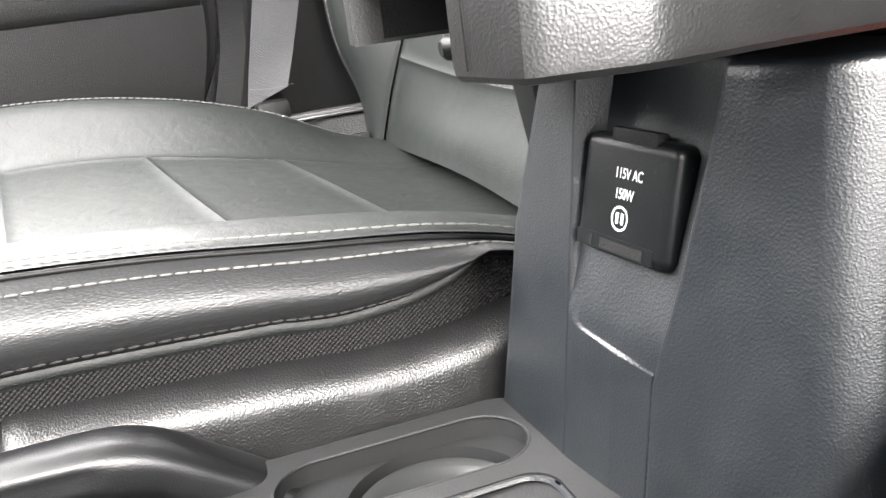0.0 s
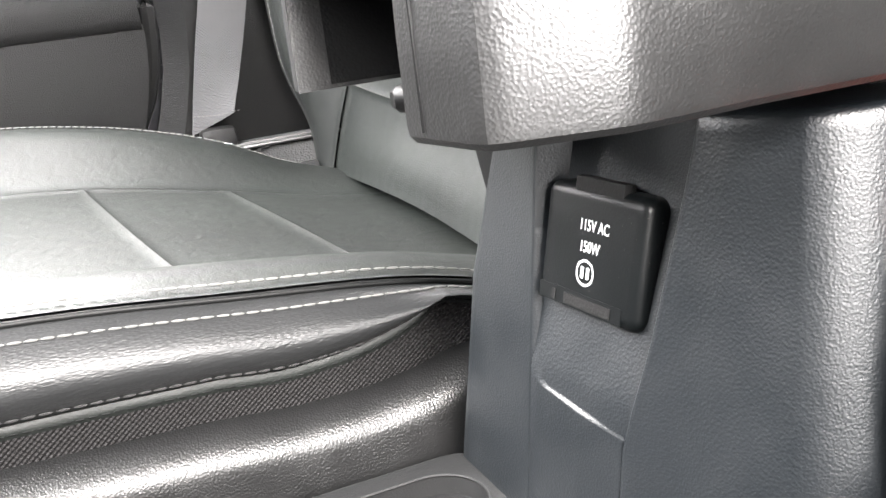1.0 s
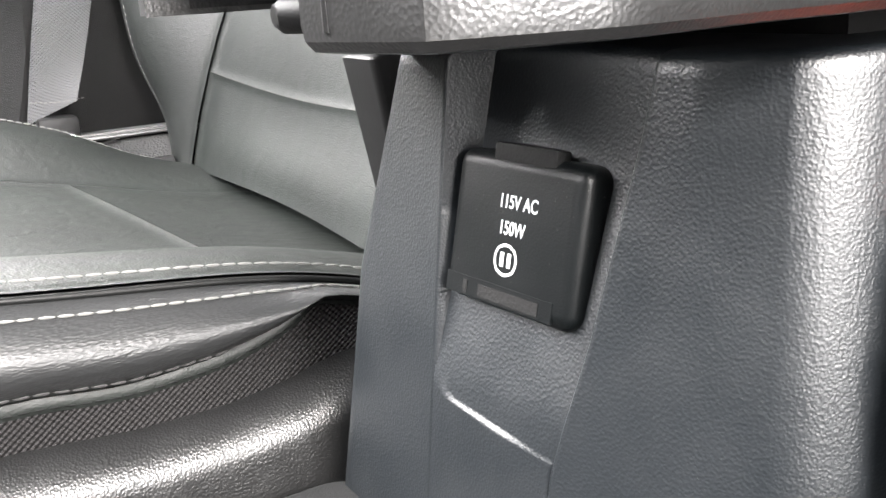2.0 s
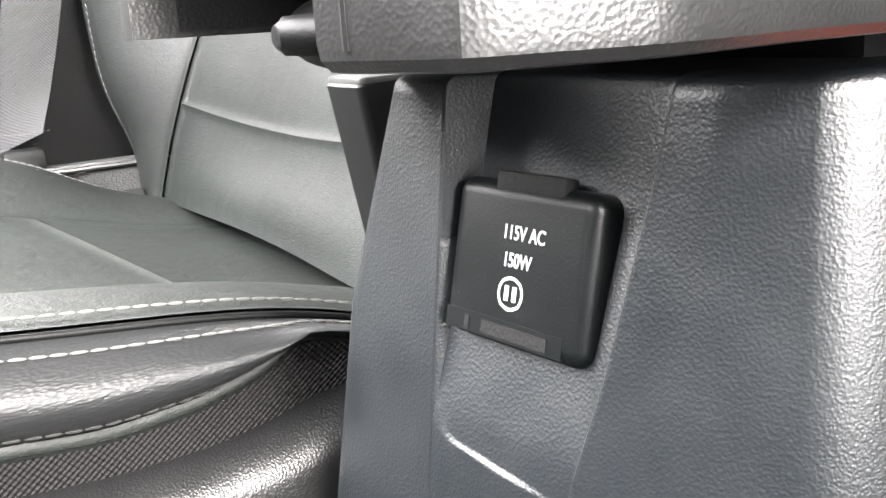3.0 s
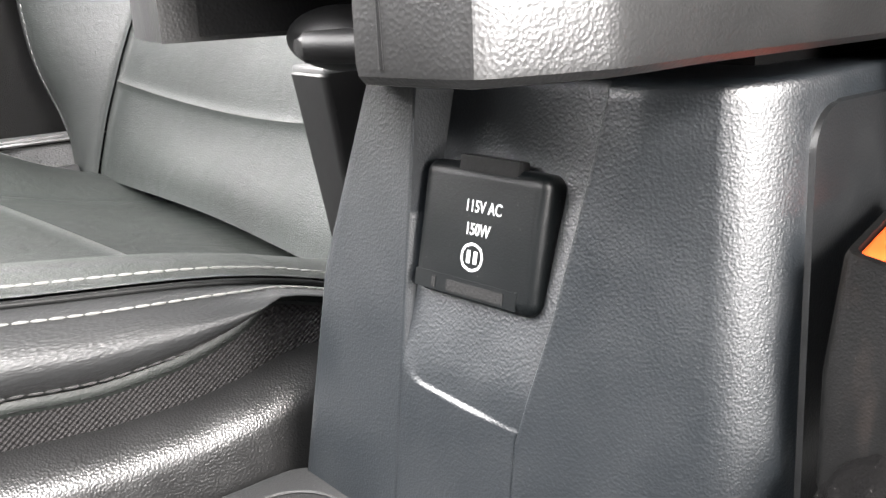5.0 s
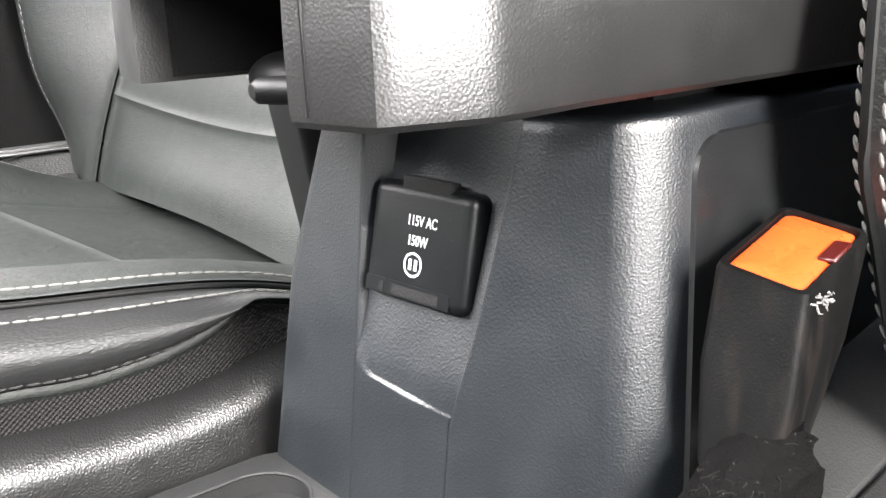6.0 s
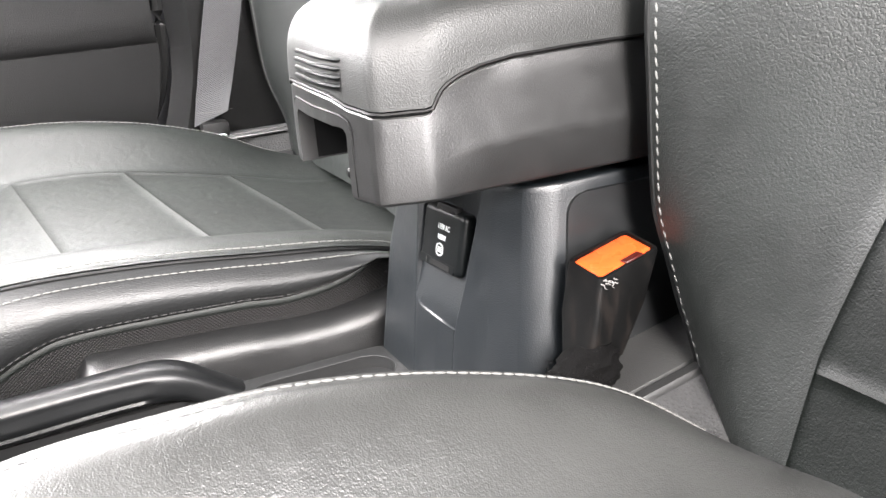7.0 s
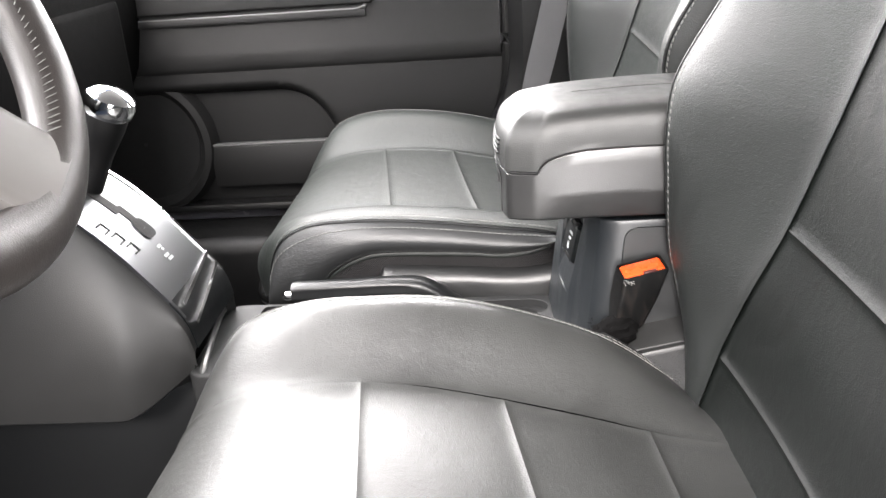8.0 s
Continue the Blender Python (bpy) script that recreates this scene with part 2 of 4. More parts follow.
def smooth_curve(pts, n):
    """n points evenly along a Catmull-Rom curve through pts."""
    p = [np.array(q, float) for q in pts]
    p = [2 * p[0] - p[1]] + p + [2 * p[-1] - p[-2]]
    out = []
    for i in range(1, len(p) - 2):
        for k in range(16):
            t = k / 16
            a, b, c, d = p[i - 1:i + 3]
            out.append(0.5 * (2 * b + (c - a) * t + (2 * a - 5 * b + 4 * c - d) * t * t + (3 * b - a - 3 * c + d) * t ** 3))
    out.append(p[-2])
    out = np.array(out)
    s = np.concatenate([[0], np.cumsum(np.linalg.norm(np.diff(out, axis=0), axis=1))])
    u = np.linspace(0, s[-1], n)
    return np.stack([np.interp(u, s, out[:, k]) for k in range(out.shape[1])], axis=1)


def tube(pts, r, sides=8, bm=None, cap=True, flat=1.0):
    """A tube along points; r a number or one per point; flat squeezes it upright."""
    pts = [Vector(p) for p in pts]
    rows = []
    for i, p in enumerate(pts):
        d = (pts[min(i + 1, len(pts) - 1)] - pts[max(i - 1, 0)]).normalized()
        side = d.cross(Vector((0, 0, 1)))
        if side.length < 0.05:
            side = d.cross(Vector((1, 0, 0)))
        side.normalize()
        up = side.cross(d)
        rr = float(r[i]) if isinstance(r, (list, tuple, np.ndarray)) else r
        rows.append([p + rr * (math.cos(2 * math.pi * k / sides) * side + flat * math.sin(2 * math.pi * k / sides) * up) for k in range(sides)])
    return sheet(rows, bm, close_u=True, cap=cap)


def stitches(pts, pitch=0.0061, length=0.0053, r=0.00058, bm=None, skew=0.0009):
    """A row of thread stitches along points."""
    bm = bm or bmesh.new()
    p = np.array([tuple(q) for q in pts])
    s = np.concatenate([[0], np.cumsum(np.linalg.norm(np.diff(p, axis=0), axis=1))])
    at = lambda u: Vector([np.interp(u, s, p[:, k]) for k in range(3)])
    u = 0.0
    while u + length < s[-1]:
        a, b = at(u), at(u + length)
        d = (b - a).normalized()
        side = d.cross(Vector((0.2, 0.3, 1))).normalized()
        up = side.cross(d)
        a, b = a - side * skew * 0.5, b + side * skew * 0.5
        rows = []
        for f, k in ((0, 0.25), (0.18, 0.9), (0.5, 1.1), (0.82, 0.9), (1, 0.25)):
            q = a.lerp(b, f)
            rows.append([q + r * k * (math.cos(math.pi * j / 3) * side + math.sin(math.pi * j / 3) * up) for j in range(6)])
        sheet(rows, bm, close_u=True, cap=True)
        u += pitch * random.uniform(0.94, 1.06)
    return bm


def prism(outline, z0, z1, bm=None, r=0.0, seg=2):
    """An upright prism over a plan outline, its edges rounded."""
    b = bmesh.new()
    lo = [b.verts.new((x, y, z0)) for x, y in outline]
    hi = [b.verts.new((x, y, z1)) for x, y in outline]
    n = len(lo)
    b.faces.new(lo)
    b.faces.new(list(reversed(hi)))
    for i in range(n):
        b.faces.new((lo[i], lo[(i + 1) % n], hi[(i + 1) % n], hi[i]))
    bmesh.ops.recalc_face_normals(b, faces=b.faces)
    if r:
        rim = [e for e in b.edges if abs(e.verts[0].co.z - e.verts[1].co.z) < 1e-6]
        bmesh.ops.bevel(b, geom=rim, offset=r, segments=seg, profile=0.5, affect="EDGES")
    return merge(bm, b)


def stadium(x0, x1, y0, y1, n=10, r=None):
    """A plan outline with rounded corners."""
    r = r or min(x1 - x0, y1 - y0) / 2
    out = []
    for cx, cy, a in ((x1 - r, y1 - r, 0), (x0 + r, y1 - r, 90), (x0 + r, y0 + r, 180), (x1 - r, y0 + r, 270)):
        for k in range(n + 1):
            t = radians(a + 90 * k / n)
            out.append((cx + r * math.cos(t), cy + r * math.sin(t)))
    return out


def carve(ob, cutters, angle=35):
    """Cuts solids out of an object's mesh."""
    for c in cutters:
        tool = link_mesh("cutter", c, PLASTIC, smooth=False)
        mod = ob.modifiers.new("cut", "BOOLEAN")
        mod.object, mod.operation, mod.solver = tool, "DIFFERENCE", "EXACT"
        bpy.context.view_layer.update()
        dg = bpy.context.evaluated_depsgraph_get()
        me = bpy.data.meshes.new_from_object(ob.evaluated_get(dg))
        ob.modifiers.clear()
        ob.data = me
        bpy.data.objects.remove(tool)
    ob.data.shade_smooth()
    ob.data.set_sharp_from_angle(angle=radians(angle))
    return ob


def lerp(a, b, t):
    return a + (b - a) * t


def ease(t):
    t = max(0.0, min(1.0, t))
    return t * t * (3 - 2 * t)


# ---------------------------------------------------------------- car shell
CENTRE = 0.053   # the car's middle plane


def shell():
    lone("ground", box((-14, -14, -0.40), (14, 14, -0.36), 0), CONCRETE, "grey concrete ground outside the car", "ground", "structure")
    lone("floor", box((-1.3, -0.74, -0.08), (1.5, 0.84, 0.0), 0.01), FLOOR_CARPET, "grey carpeted car floor", "floor", "structure")
    lone("ceiling", box((-0.45, -0.66, 1.13), (1.55, 0.77, 1.20), 0.03), HEADLINER, "dark grey fabric headliner of the car", "ceiling", "structure")
    lone("wall_front", box((-1.32, -0.74, -0.05), (-1.22, 0.84, 0.62), 0.02), DOOR_PLASTIC, "dark firewall below the windscreen", "wall", "structure")
    lone("wall_rear", box((1.5, -0.74, -0.05), (1.58, 0.84, 0.66), 0.02), DOOR_PLASTIC, "dark trim below the rear window", "wall", "structure")
    lone("wall_rear_side", box((0.95, -0.78, -0.05), (1.5, -0.70, 1.15), 0.02), DOOR_PLASTIC, "dark rear side trim of the car", "wall", "structure")
    lone("wall_passenger_rear", box((0.42, 0.84, -0.05), (1.5, 0.90, 0.70), 0.02), DOOR_PLASTIC, "dark rear door trim", "wall", "structure")
    lone("wall_side", box((-1.3, 0.872, -0.05), (0.44, 0.90, 0.76), 0.01), PAINT, "dark outer skin behind the door trim", "wall", "structure")
    lone("roof_pillar", box((0.36, -0.76, -0.05), (0.52, -0.70, 1.15), 0.02), DOOR_PLASTIC, "dark centre pillar beside the driver's seat", "pillar", "structure")


def sky_blocks():
    """Unseen walls added round the car to block light from the low sky."""
    for lo, hi in (((-5.0, -4.7, -0.36), (5.0, -4.5, 2.0)), ((-5.0, 4.5, -0.36), (5.0, 4.7, 2.0)), ((-5.2, -4.7, -0.36), (-5.0, 4.7, 2.0)), ((5.0, -4.7, -0.36), (5.2, 4.7, 2.0))):
        lone("sky_block_wall", box(lo, hi, 0.02), SKY_BLOCK, "unseen dark grey wall added to block the low sky", "wall", "structure")


def passenger_door():
    d = thing("door_1", (-0.4, 0.86, 0.1), "closed dark grey plastic front passenger door with pocket and speaker", "door", kind="structure")
    # lower panel, with the pocket's arch pressed into it
    nx, nz = 260, 90
    rows = []
    for i in range(nz + 1):
        z = lerp(0.235, 0.508, i / nz)
        row = []
        for j in range(nx + 1):
            x = lerp(-1.2, 0.0, j / nx)
            x = min(x, 0.0 - 0.045 * ease((0.50 - z) / 0.22)) if j == nx else x - 0.045 * ease((0.50 - z) / 0.22) * (j / nx) ** 6
            y = 0.822 + 0.010 * ((z - 0.51) / 0.27) ** 2
            a = max(abs(x + 0.62) - 0.18, 0) / 0.14
            b = (z - 0.29) / 0.19
            inside = 1 - (max(a, 0) ** 2.2 + max(b, 0) ** 2.2)
            y += 0.034 * ease(inside / 0.20)
            row.append((x, y, z))
        rows.append(row)
    part("lower_panel", solid(sheet(rows), 0.01), DOOR_PLASTIC, d)
    # upper panel overhangs the lower one
    prof = [(0.850, 0.500), (0.828, 0.503), (0.815, 0.508), (0.812, 0.515), (0.815, 0.54), (0.818, 0.60), (0.818, 0.66)]
    rows = [[(x, y, z) for y, z in prof] for x in (-1.2, -0.6, -0.002)]
    part("upper_panel", solid(sheet(rows), 0.006), DOOR_PLASTIC, d)
    bm = box((-1.2, 0.802, 0.592), (-0.245, 0.83, 0.6045), 0.0018, 2)
    box((-1.2, 0.808, 0.6045), (-0.243, 0.83, 0.6135), 0.001, 1, bm)
    box((-1.2, 0.799, 0.6135), (-0.232, 0.83, 0.66), 0.004, 3, bm)
    part("armrest", bm, DOOR_PLASTIC, d, "dark padded door armrest")
    part("groove_trim", tube([(-1.2, 0.8022, 0.6055), (-0.26, 0.8022, 0.6055), (-0.243, 0.8015, 0.612), (-0.236, 0.8005, 0.625)], 0.0010, 6), GREY_TRIM, d)
    part("belt_panel", box((-1.2, 0.812, 0.66), (0.005, 0.86, 0.76), 0.02, 3), DOOR_PLASTIC, d)
    # map pocket lip
    bm = box((-0.585, 0.826, 0.27), (-0.20, 0.840, 0.354), 0.004, 2)
    part("pocket", bm, DOOR_PLASTIC, d)
    # Lighter strip: the highlight along the pocket's edge is put into its colour.
    part("pocket_highlight", box((-0.585, 0.8245, 0.3545), (-0.20, 0.8405, 0.3585), 0.0015, 2), GREY_TRIM, d, "grey strip with the door pocket's edge highlight in its colour")
    part("lower_lip", box((-1.2, 0.815, 0.222), (-0.05, 0.86, 0.237), 0.005, 2), DOOR_PLASTIC, d)
    # loudspeaker: dished ring and grille
    c = Vector((-0.72, 0.832, 0.362))
    rows = []
    for rr, dy in ((0.150, 0.012), (0.140, -0.012), (0.128, -0.016), (0.118, -0.006), (0.112, 0.004), (0.06, 0.008), (0.004, 0.008)):
        rows.append([c + Vector((rr * math.cos(2 * math.pi * k / 48), dy, rr * math.sin(2 * math.pi * k / 48))) for k in range(48)])
    part("speaker", sheet(rows, close_u=True), MATT, d, "round black loudspeaker grille")
    # rubber seal along the door's rear edge
    pts = smooth_curve([(0.012, 0.83, 0.75), (0.010, 0.83, 0.60), (0.006, 0.83, 0.50), (-0.006, 0.83, 0.44), (-0.032, 0.83, 0.39), (-0.06, 0.83, 0.33), (-0.08, 0.83, 0.22)], 30)
    part("seal", tube(pts, 0.009, 8), RUBBER, d, "black rubber door seal")
    # sill under the door
    lone("sill", box((-1.2, 0.70, -0.02), (0.35, 0.86, 0.20), 0.03, 3), DOOR_PLASTIC, "dark grey plastic door sill", "sill", "structure")


def pillar_side():
    rows = []
    for i in range(25):
        z = lerp(0.12, 1.13, i / 24)
        x0 = 0.022 - 0.05 * ease((0.50 - z) / 0.22)
        row = []
        for f in (0, 0.03, 0.08, 0.5, 0.9, 1.0):
            row.append((lerp(x0, 0.30, f), 0.822 - 0.022 * ease(f / 0.08) + 0.02 * (f > 0.95) - 0.004 * ease((z - 0.5) / 0.02) * (f > 0.02), z))
        rows.append(row)
    lone("pillar", solid(sheet(rows), 0.01), DOOR_PLASTIC, "dark grey plastic pillar trim behind the passenger door", "pillar", "structure")
    rows = [[(x, y, z - 0.02 * ease((0.09 - x) / 0.05)) for y, z in ((0.785, 0.372), (0.752, 0.371), (0.735, 0.366), (0.70, 0.335), (0.66, 0.295), (0.64, 0.24), (0.63, 0.05))] for x in np.linspace(0.04, 0.5, 16)]
    bm = solid(sheet(rows), 0.004)
    lone("sill_trim", bm, CARPET, "dark carpeted sill side beside the passenger seat", "trim", "structure")
    bm = box((0.05, 0.757, 0.370), (0.42, 0.775, 0.3775), 0.003, 2, m=None)
    box((0.05, 0.742, 0.372), (0.42, 0.752, 0.3755), 0.0015, 1, bm)
    lone("trim", bm, GREY_TRIM, "satin grey plastic edge strip along the sill", "trim", "structure")

    b = thing("seat_belt", (0.05, 0.76, 0.372), "grey woven seat belt hanging in front of the pillar", "seat belt")
    rows = []
    for i in range(40):
        z = lerp(0.40, 1.12, i / 39)
        cx = 0.045 + 0.262 * (z - 0.40)
        tw = 0.5 * ease((0.46 - z) / 0.06)
        w = 0.0245
        row = []
        for k in range(9):
            f = lerp(-1, 1, k / 8)
            row.append((cx + w * f * math.cos(tw), 0.765 - 0.01 * (z - 0.4) - w * f * math.sin(tw) + 0.002 * math.sin(9 * z + f), z + 0.010 * f * ease((0.5 - z) / 0.1)))
        rows.append(row)
    part("webbing", solid(sheet(rows), 0.0013), WEBBING, b)
    bm = box((0.030, 0.754, 0.374), (0.066, 0.782, 0.396), 0.006, 2)
    part("anchor_cover", bm, RUBBER, b, "black plastic cover over the belt anchor")
    part("anchor_plate", box((0.034, 0.744, 0.372), (0.060, 0.758, 0.382), 0.003, 1), CHROME, b)
    stitch = stitches(smooth_curve([(0.026, 0.757, 0.412), (0.050, 0.755, 0.410), (0.074, 0.753, 0.412)], 8), 0.004, 0.003, 0.0005)
    part("stitching", stitch, THREAD, b)


shell()
sky_blocks()
passenger_door()
pillar_side()


# ---------------------------------------------------------------- seats
INSERT = [(.17, .335), (.10, .346), (.03, .362), (-.06, .380), (-.13, .389), (-.20, .391), (-.26, .385), (-.305, .365), (-.33, .335), (-.338, .30), (-.332, .26)]
RIDGE = [(.17, .335), (.10, .358), (.04, .388), (-.03, .411), (-.09, .424), (-.15, .432), (-.22, .434), (-.275, .420), (-.305, .39), (-.318, .35), (-.318, .30)]


LOW_RIDGE = [(.17, .345), (.10, .372), (.045, .3875), (-.03, .398), (-.09, .406), (-.15, .411), (-.20, .412), (-.245, .408), (-.278, .388), (-.293, .354), (-.298, .31)]


DRIVER_RIDGE = [(.185, .280), (.115, .342), (.05, .388), (-.03, .418), (-.10, .433), (-.16, .4355), (-.22, .433), (-.275, .418), (-.305, .39), (-.318, .35), (-.318, .30)]


def along(knots, v):
    """The point at v (0 to 1) on a Catmull-Rom curve, one knot each even step."""
    k = v * (len(knots) - 1)
    i = min(int(k), len(knots) - 2)
    t = k - i
    g = lambda j: np.array(knots[j]) if 0 <= j < len(knots) else (2 * np.array(knots[0]) - np.array(knots[1]) if j < 0 else 2 * np.array(knots[-1]) - np.array(knots[-2]))
    a, b, c, d = g(i - 1), g(i), g(i + 1), g(i + 2)
    return 0.5 * (2 * b + (c - a) * t + (2 * a - 5 * b + 4 * c - d) * t * t + (3 * b - a - 3 * c + d) * t ** 3)


def padded(f, u0, u1, v0, v1, nu, nv, edges="lrbt", depth=0.004, width=0.010, puff=0.0, last=None):
    """A padded panel over the surface f(u, v), pulled in along the named edges (l, r: u's ends; b, t: v's ends)."""
    fu = [0.35 * k / nu + 0.65 * (0.5 - 0.5 * math.cos(math.pi * k / nu)) for k in range(nu + 1)]
    fv = [0.35 * k / nv + 0.65 * (0.5 - 0.5 * math.cos(math.pi * k / nv)) for k in range(nv + 1)]
    if "b" not in edges and "t" not in edges:
        fv = [k / nv for k in range(nv + 1)]
    P = [[Vector(f(lerp(u0, u1, fu[j]), lerp(v0, v1, fv[i]))) for j in range(nu + 1)] for i in range(nv + 1)]
    rows = []
    for i in range(nv + 1):
        row = []
        for j in range(nu + 1):
            p = P[i][j]
            du = P[i][min(j + 1, nu)] - P[i][max(j - 1, 0)]
            dv = P[min(i + 1, nv)][j] - P[max(i - 1, 0)][j]
            nrm = du.cross(dv)
            if nrm.length > 1e-12:
                nrm.normalize()
            s = 0.0
            if "l" in edges:
                s += math.exp(-((p - P[i][0]).length / width) ** 1.3)
            if "r" in edges:
                s += (1.0 if last is None else last / depth) * math.exp(-((p - P[i][nu]).length / width) ** 1.3)
            if "b" in edges:
                s += math.exp(-((p - P[0][j]).length / width) ** 1.3)
            if "t" in edges:
                s += math.exp(-((p - P[nv][j]).length / width) ** 1.3)
            bulge = puff * math.sin(math.pi * fu[j]) * math.sin(math.pi * fv[i])
            row.append(p + nrm * (bulge - depth * min(s, 1.2)) * padded.out)
        rows.append(row)
    return sheet(rows)


padded.out = 1.0


def seat(name, yc, side, ox, label, back_dz, inner_edge, inner_ridge, seams, wider, hide, edge_hide):
    """A leather front seat. side: which way its inner side lies in y; ox: how far back it stands."""
    s = thing(name, (ox, yc, 0.06), label, "car seat", "front seats")
    padded.out = -1.0 if side > 0 else 1.0
    dz = back_dz
    reach = 0.014 if dz else 0.0

    def hw(v):
        return wider + lerp(0.118, 0.148, ease(v / 0.45)) - 0.012 * ease((v - 0.7) / 0.3)

    def top(q, v):
        """The cushion's upper side; q runs from the outer (-) to the inner (+) edge."""
        a, b = along(INSERT, v), along(inner_ridge if q > 0 else RIDGE, v)
        w = abs(q)
        t = ease((w - hw(v)) / (0.252 - hw(v))) if w > hw(v) else 0.0
        x, z = lerp(a, b, t)
        z += 0.010 * math.sin(math.pi * min(1, max(0, (w - hw(v)) / (0.255 - hw(v))))) * (1 - 0.6 * ease((v - 0.6) / 0.3))
        x -= 0.012 * (1 - (w / 0.26) ** 2) * ease((v - 0.6) / 0.3) + reach * ease((-0.18 - x) / 0.13)
        return (x + ox, yc + side * q, z)

    vs = np.linspace(0, 0.7, 400)
    xs = [along(INSERT, v)[0] for v in vs]
    cuts = (0.0, *(float(np.interp(-x, [-q for q in xs], vs)) for x in seams), 1.0)
    for k in range(4):
        n = 24 if k < 3 else 56
        f = lambda u, v: top(u * hw(v), v + 0.030 * side * u * ease(v / 0.15) * ease((1 - v) / 0.3))
        part("cushion_panel", padded(f, -1, 1, cuts[k], cuts[k + 1], 40, n, "lrb" if k == 3 else "lrbt", 0.0018, 0.0032, 0.0012), hide, s)
    for sg in (1, -1):
        f = lambda u, v, sg=sg: top(sg * lerp(hw(v), 0.257, u), v)
        flip = padded.out
        padded.out = flip * sg
        part("bolster", padded(f, 0, 1, 0, 1, 26, 70, "lr", 0.0018, 0.0040, 0.0, 0.0012), edge_hide, s)
        padded.out = flip
        # rolled edge between bolster and side
        pts = [Vector(top(sg * 0.2580, v)) - Vector((0, 0, 0.0012)) for v in np.linspace(0, 1, 90)]
        part("piping", tube(pts, 0.0015, 10), PIPING, s)
        pts = [Vector(top(sg * 0.249, v)) + Vector((0, 0, 0.0017)) for v in np.linspace(0.04, 0.97, 120)]
        part("stitching", stitches(pts), THREAD, s, "pale thread along the bolster edge")

        # leather side, down to a curved lower seam
        seam = smooth_curve([(-.33, .285), (-.27, .298), (-.235, .325), (-.215, .348), (-.186, .364), (-.150, .370), (-.046, .366), (-.030, .3643), (-.010, .3622), (.010, .3630), (.0235, .3642), (.037, .3674), (.0455, .3700), (.0520, .3729), (.0575, .3764), (.0618, .3798), (.072, .3792), (.09, .374), (.17, .340)], 120)
        low = lambda x, seam=seam: float(np.interp(x, seam[:, 0], seam[:, 1]))

        def flank(w, v, sg=sg):
            x, z = along(inner_ridge if sg > 0 else RIDGE, v)
            z1 = min(low(x), z - 0.0028)
            x -= reach * ease((-0.18 - x) / 0.13)
            return (x + ox - 0.004 * w, yc + side * sg * (0.259 + 0.017 * math.sin(math.pi * 0.85 * w)), lerp(z - 0.0010, z1, w))
        padded.out = -flip * sg
        part("side_panel", padded(flank, 0, 1, 0, 1, 14, 70, "lr", 0.0012, 0.004, 0.0, 0.0006), CREASED, s)
        padded.out = flip
        pts = [Vector(flank(0.14, v)) + Vector((0, side * sg * 0.001, 0)) for v in np.linspace(0.05, 0.97, 120)]
        part("stitching", stitches(pts), THREAD, s, "pale thread along the cushion side")
        pts = [Vector(flank(0.93, v)) + Vector((0, side * sg * 0.001, 0.001)) for v in np.linspace(0.12, 0.80, 100)]
        part("stitching", stitches(pts), DARK_THREAD, s, "dark grey thread along the lower seam")
        # welt of folded leather under the seam, then the fabric
        def welt(w, v, sg=sg):
            x, y, z = flank(1.0, v)
            return (x, y + side * sg * 0.0009 * math.sin(math.pi * w), z + 0.0004 - 0.0056 * w)
        rows = [[welt(w, v) for w in (0, 0.15, 0.35, 0.55, 0.62, 0.66, 0.72, 0.85, 1)] for v in np.linspace(0.06, 0.9, 90)]
        part("welt", sheet(rows), SMOOTH_LEATHER, s)
        pts = [Vector(welt(0.66, v)) + Vector((0, side * sg * 0.0002, 0)) for v in np.linspace(0.12, 0.84, 90)]
        part("stitching", stitches(pts, 0.0050, 0.0042, 0.0004), PIPING, s, "black thread along the welt")

        def band(w, v, sg=sg):
            x, y, z = welt(1.0, v)
            return (x, y - side * sg * 0.006 * w * w, z - 0.030 * w)
        rows = [[band(w, v) for w in (0, 0.3, 0.6, 1)] for v in np.linspace(0.06, 0.9, 60)]
        part("fabric_band", sheet(rows), FABRIC, s, "ribbed dark fabric band below the leather")

        # plastic side trim over the seat's frame
        rows = []
        for i in range(60):
            x = lerp(-0.192, 0.13 if dz else 0.060, i / 59)
            lift = ease((x + 0.192) / 0.036)
            ztop = lerp(0.285, float(np.interp(x, (-.16, -.05, -.01, .02, .05, .08, .12), (.354, .3480, .3440, .3435, .3465, .3530, .357))), lift)
            prof = [(0.250, ztop - 0.004), (0.256, ztop + 0.001)] + [(0.258 + 0.026 * math.sin(a), ztop - 0.019 + 0.020 * math.cos(a)) for a in (0.2, 0.4, 0.6, 0.8, 1.0, 1.2, 1.4, 1.57)] + [(0.2865, 0.315), (0.2885, 0.28), (0.288, 0.16), (0.262, 0.13)]
            turn = 0.020 * ease((x - 0.066) / 0.030) ** 2
            rows.append([(x + ox, yc + side * sg * (q - turn), z) for q, z in prof])
        part("side_trim", sheet(rows), TRIM_PLASTIC, s, "grained black plastic seat side trim")
    # body below the cushion and the frame
    bm = box((-0.27 + ox, yc - 0.235, 0.20), (0.18 + ox, yc + 0.235, 0.325), 0.03, 3)
    part("base", bm, COVER_PLASTIC, s)
    for q in (-0.2, 0.2):
        part("rail", box((-0.33 + ox, yc + q - 0.022, 0.0), (0.25 + ox, yc + q + 0.022, 0.05), 0.004, 2), GREY_TRIM, s)
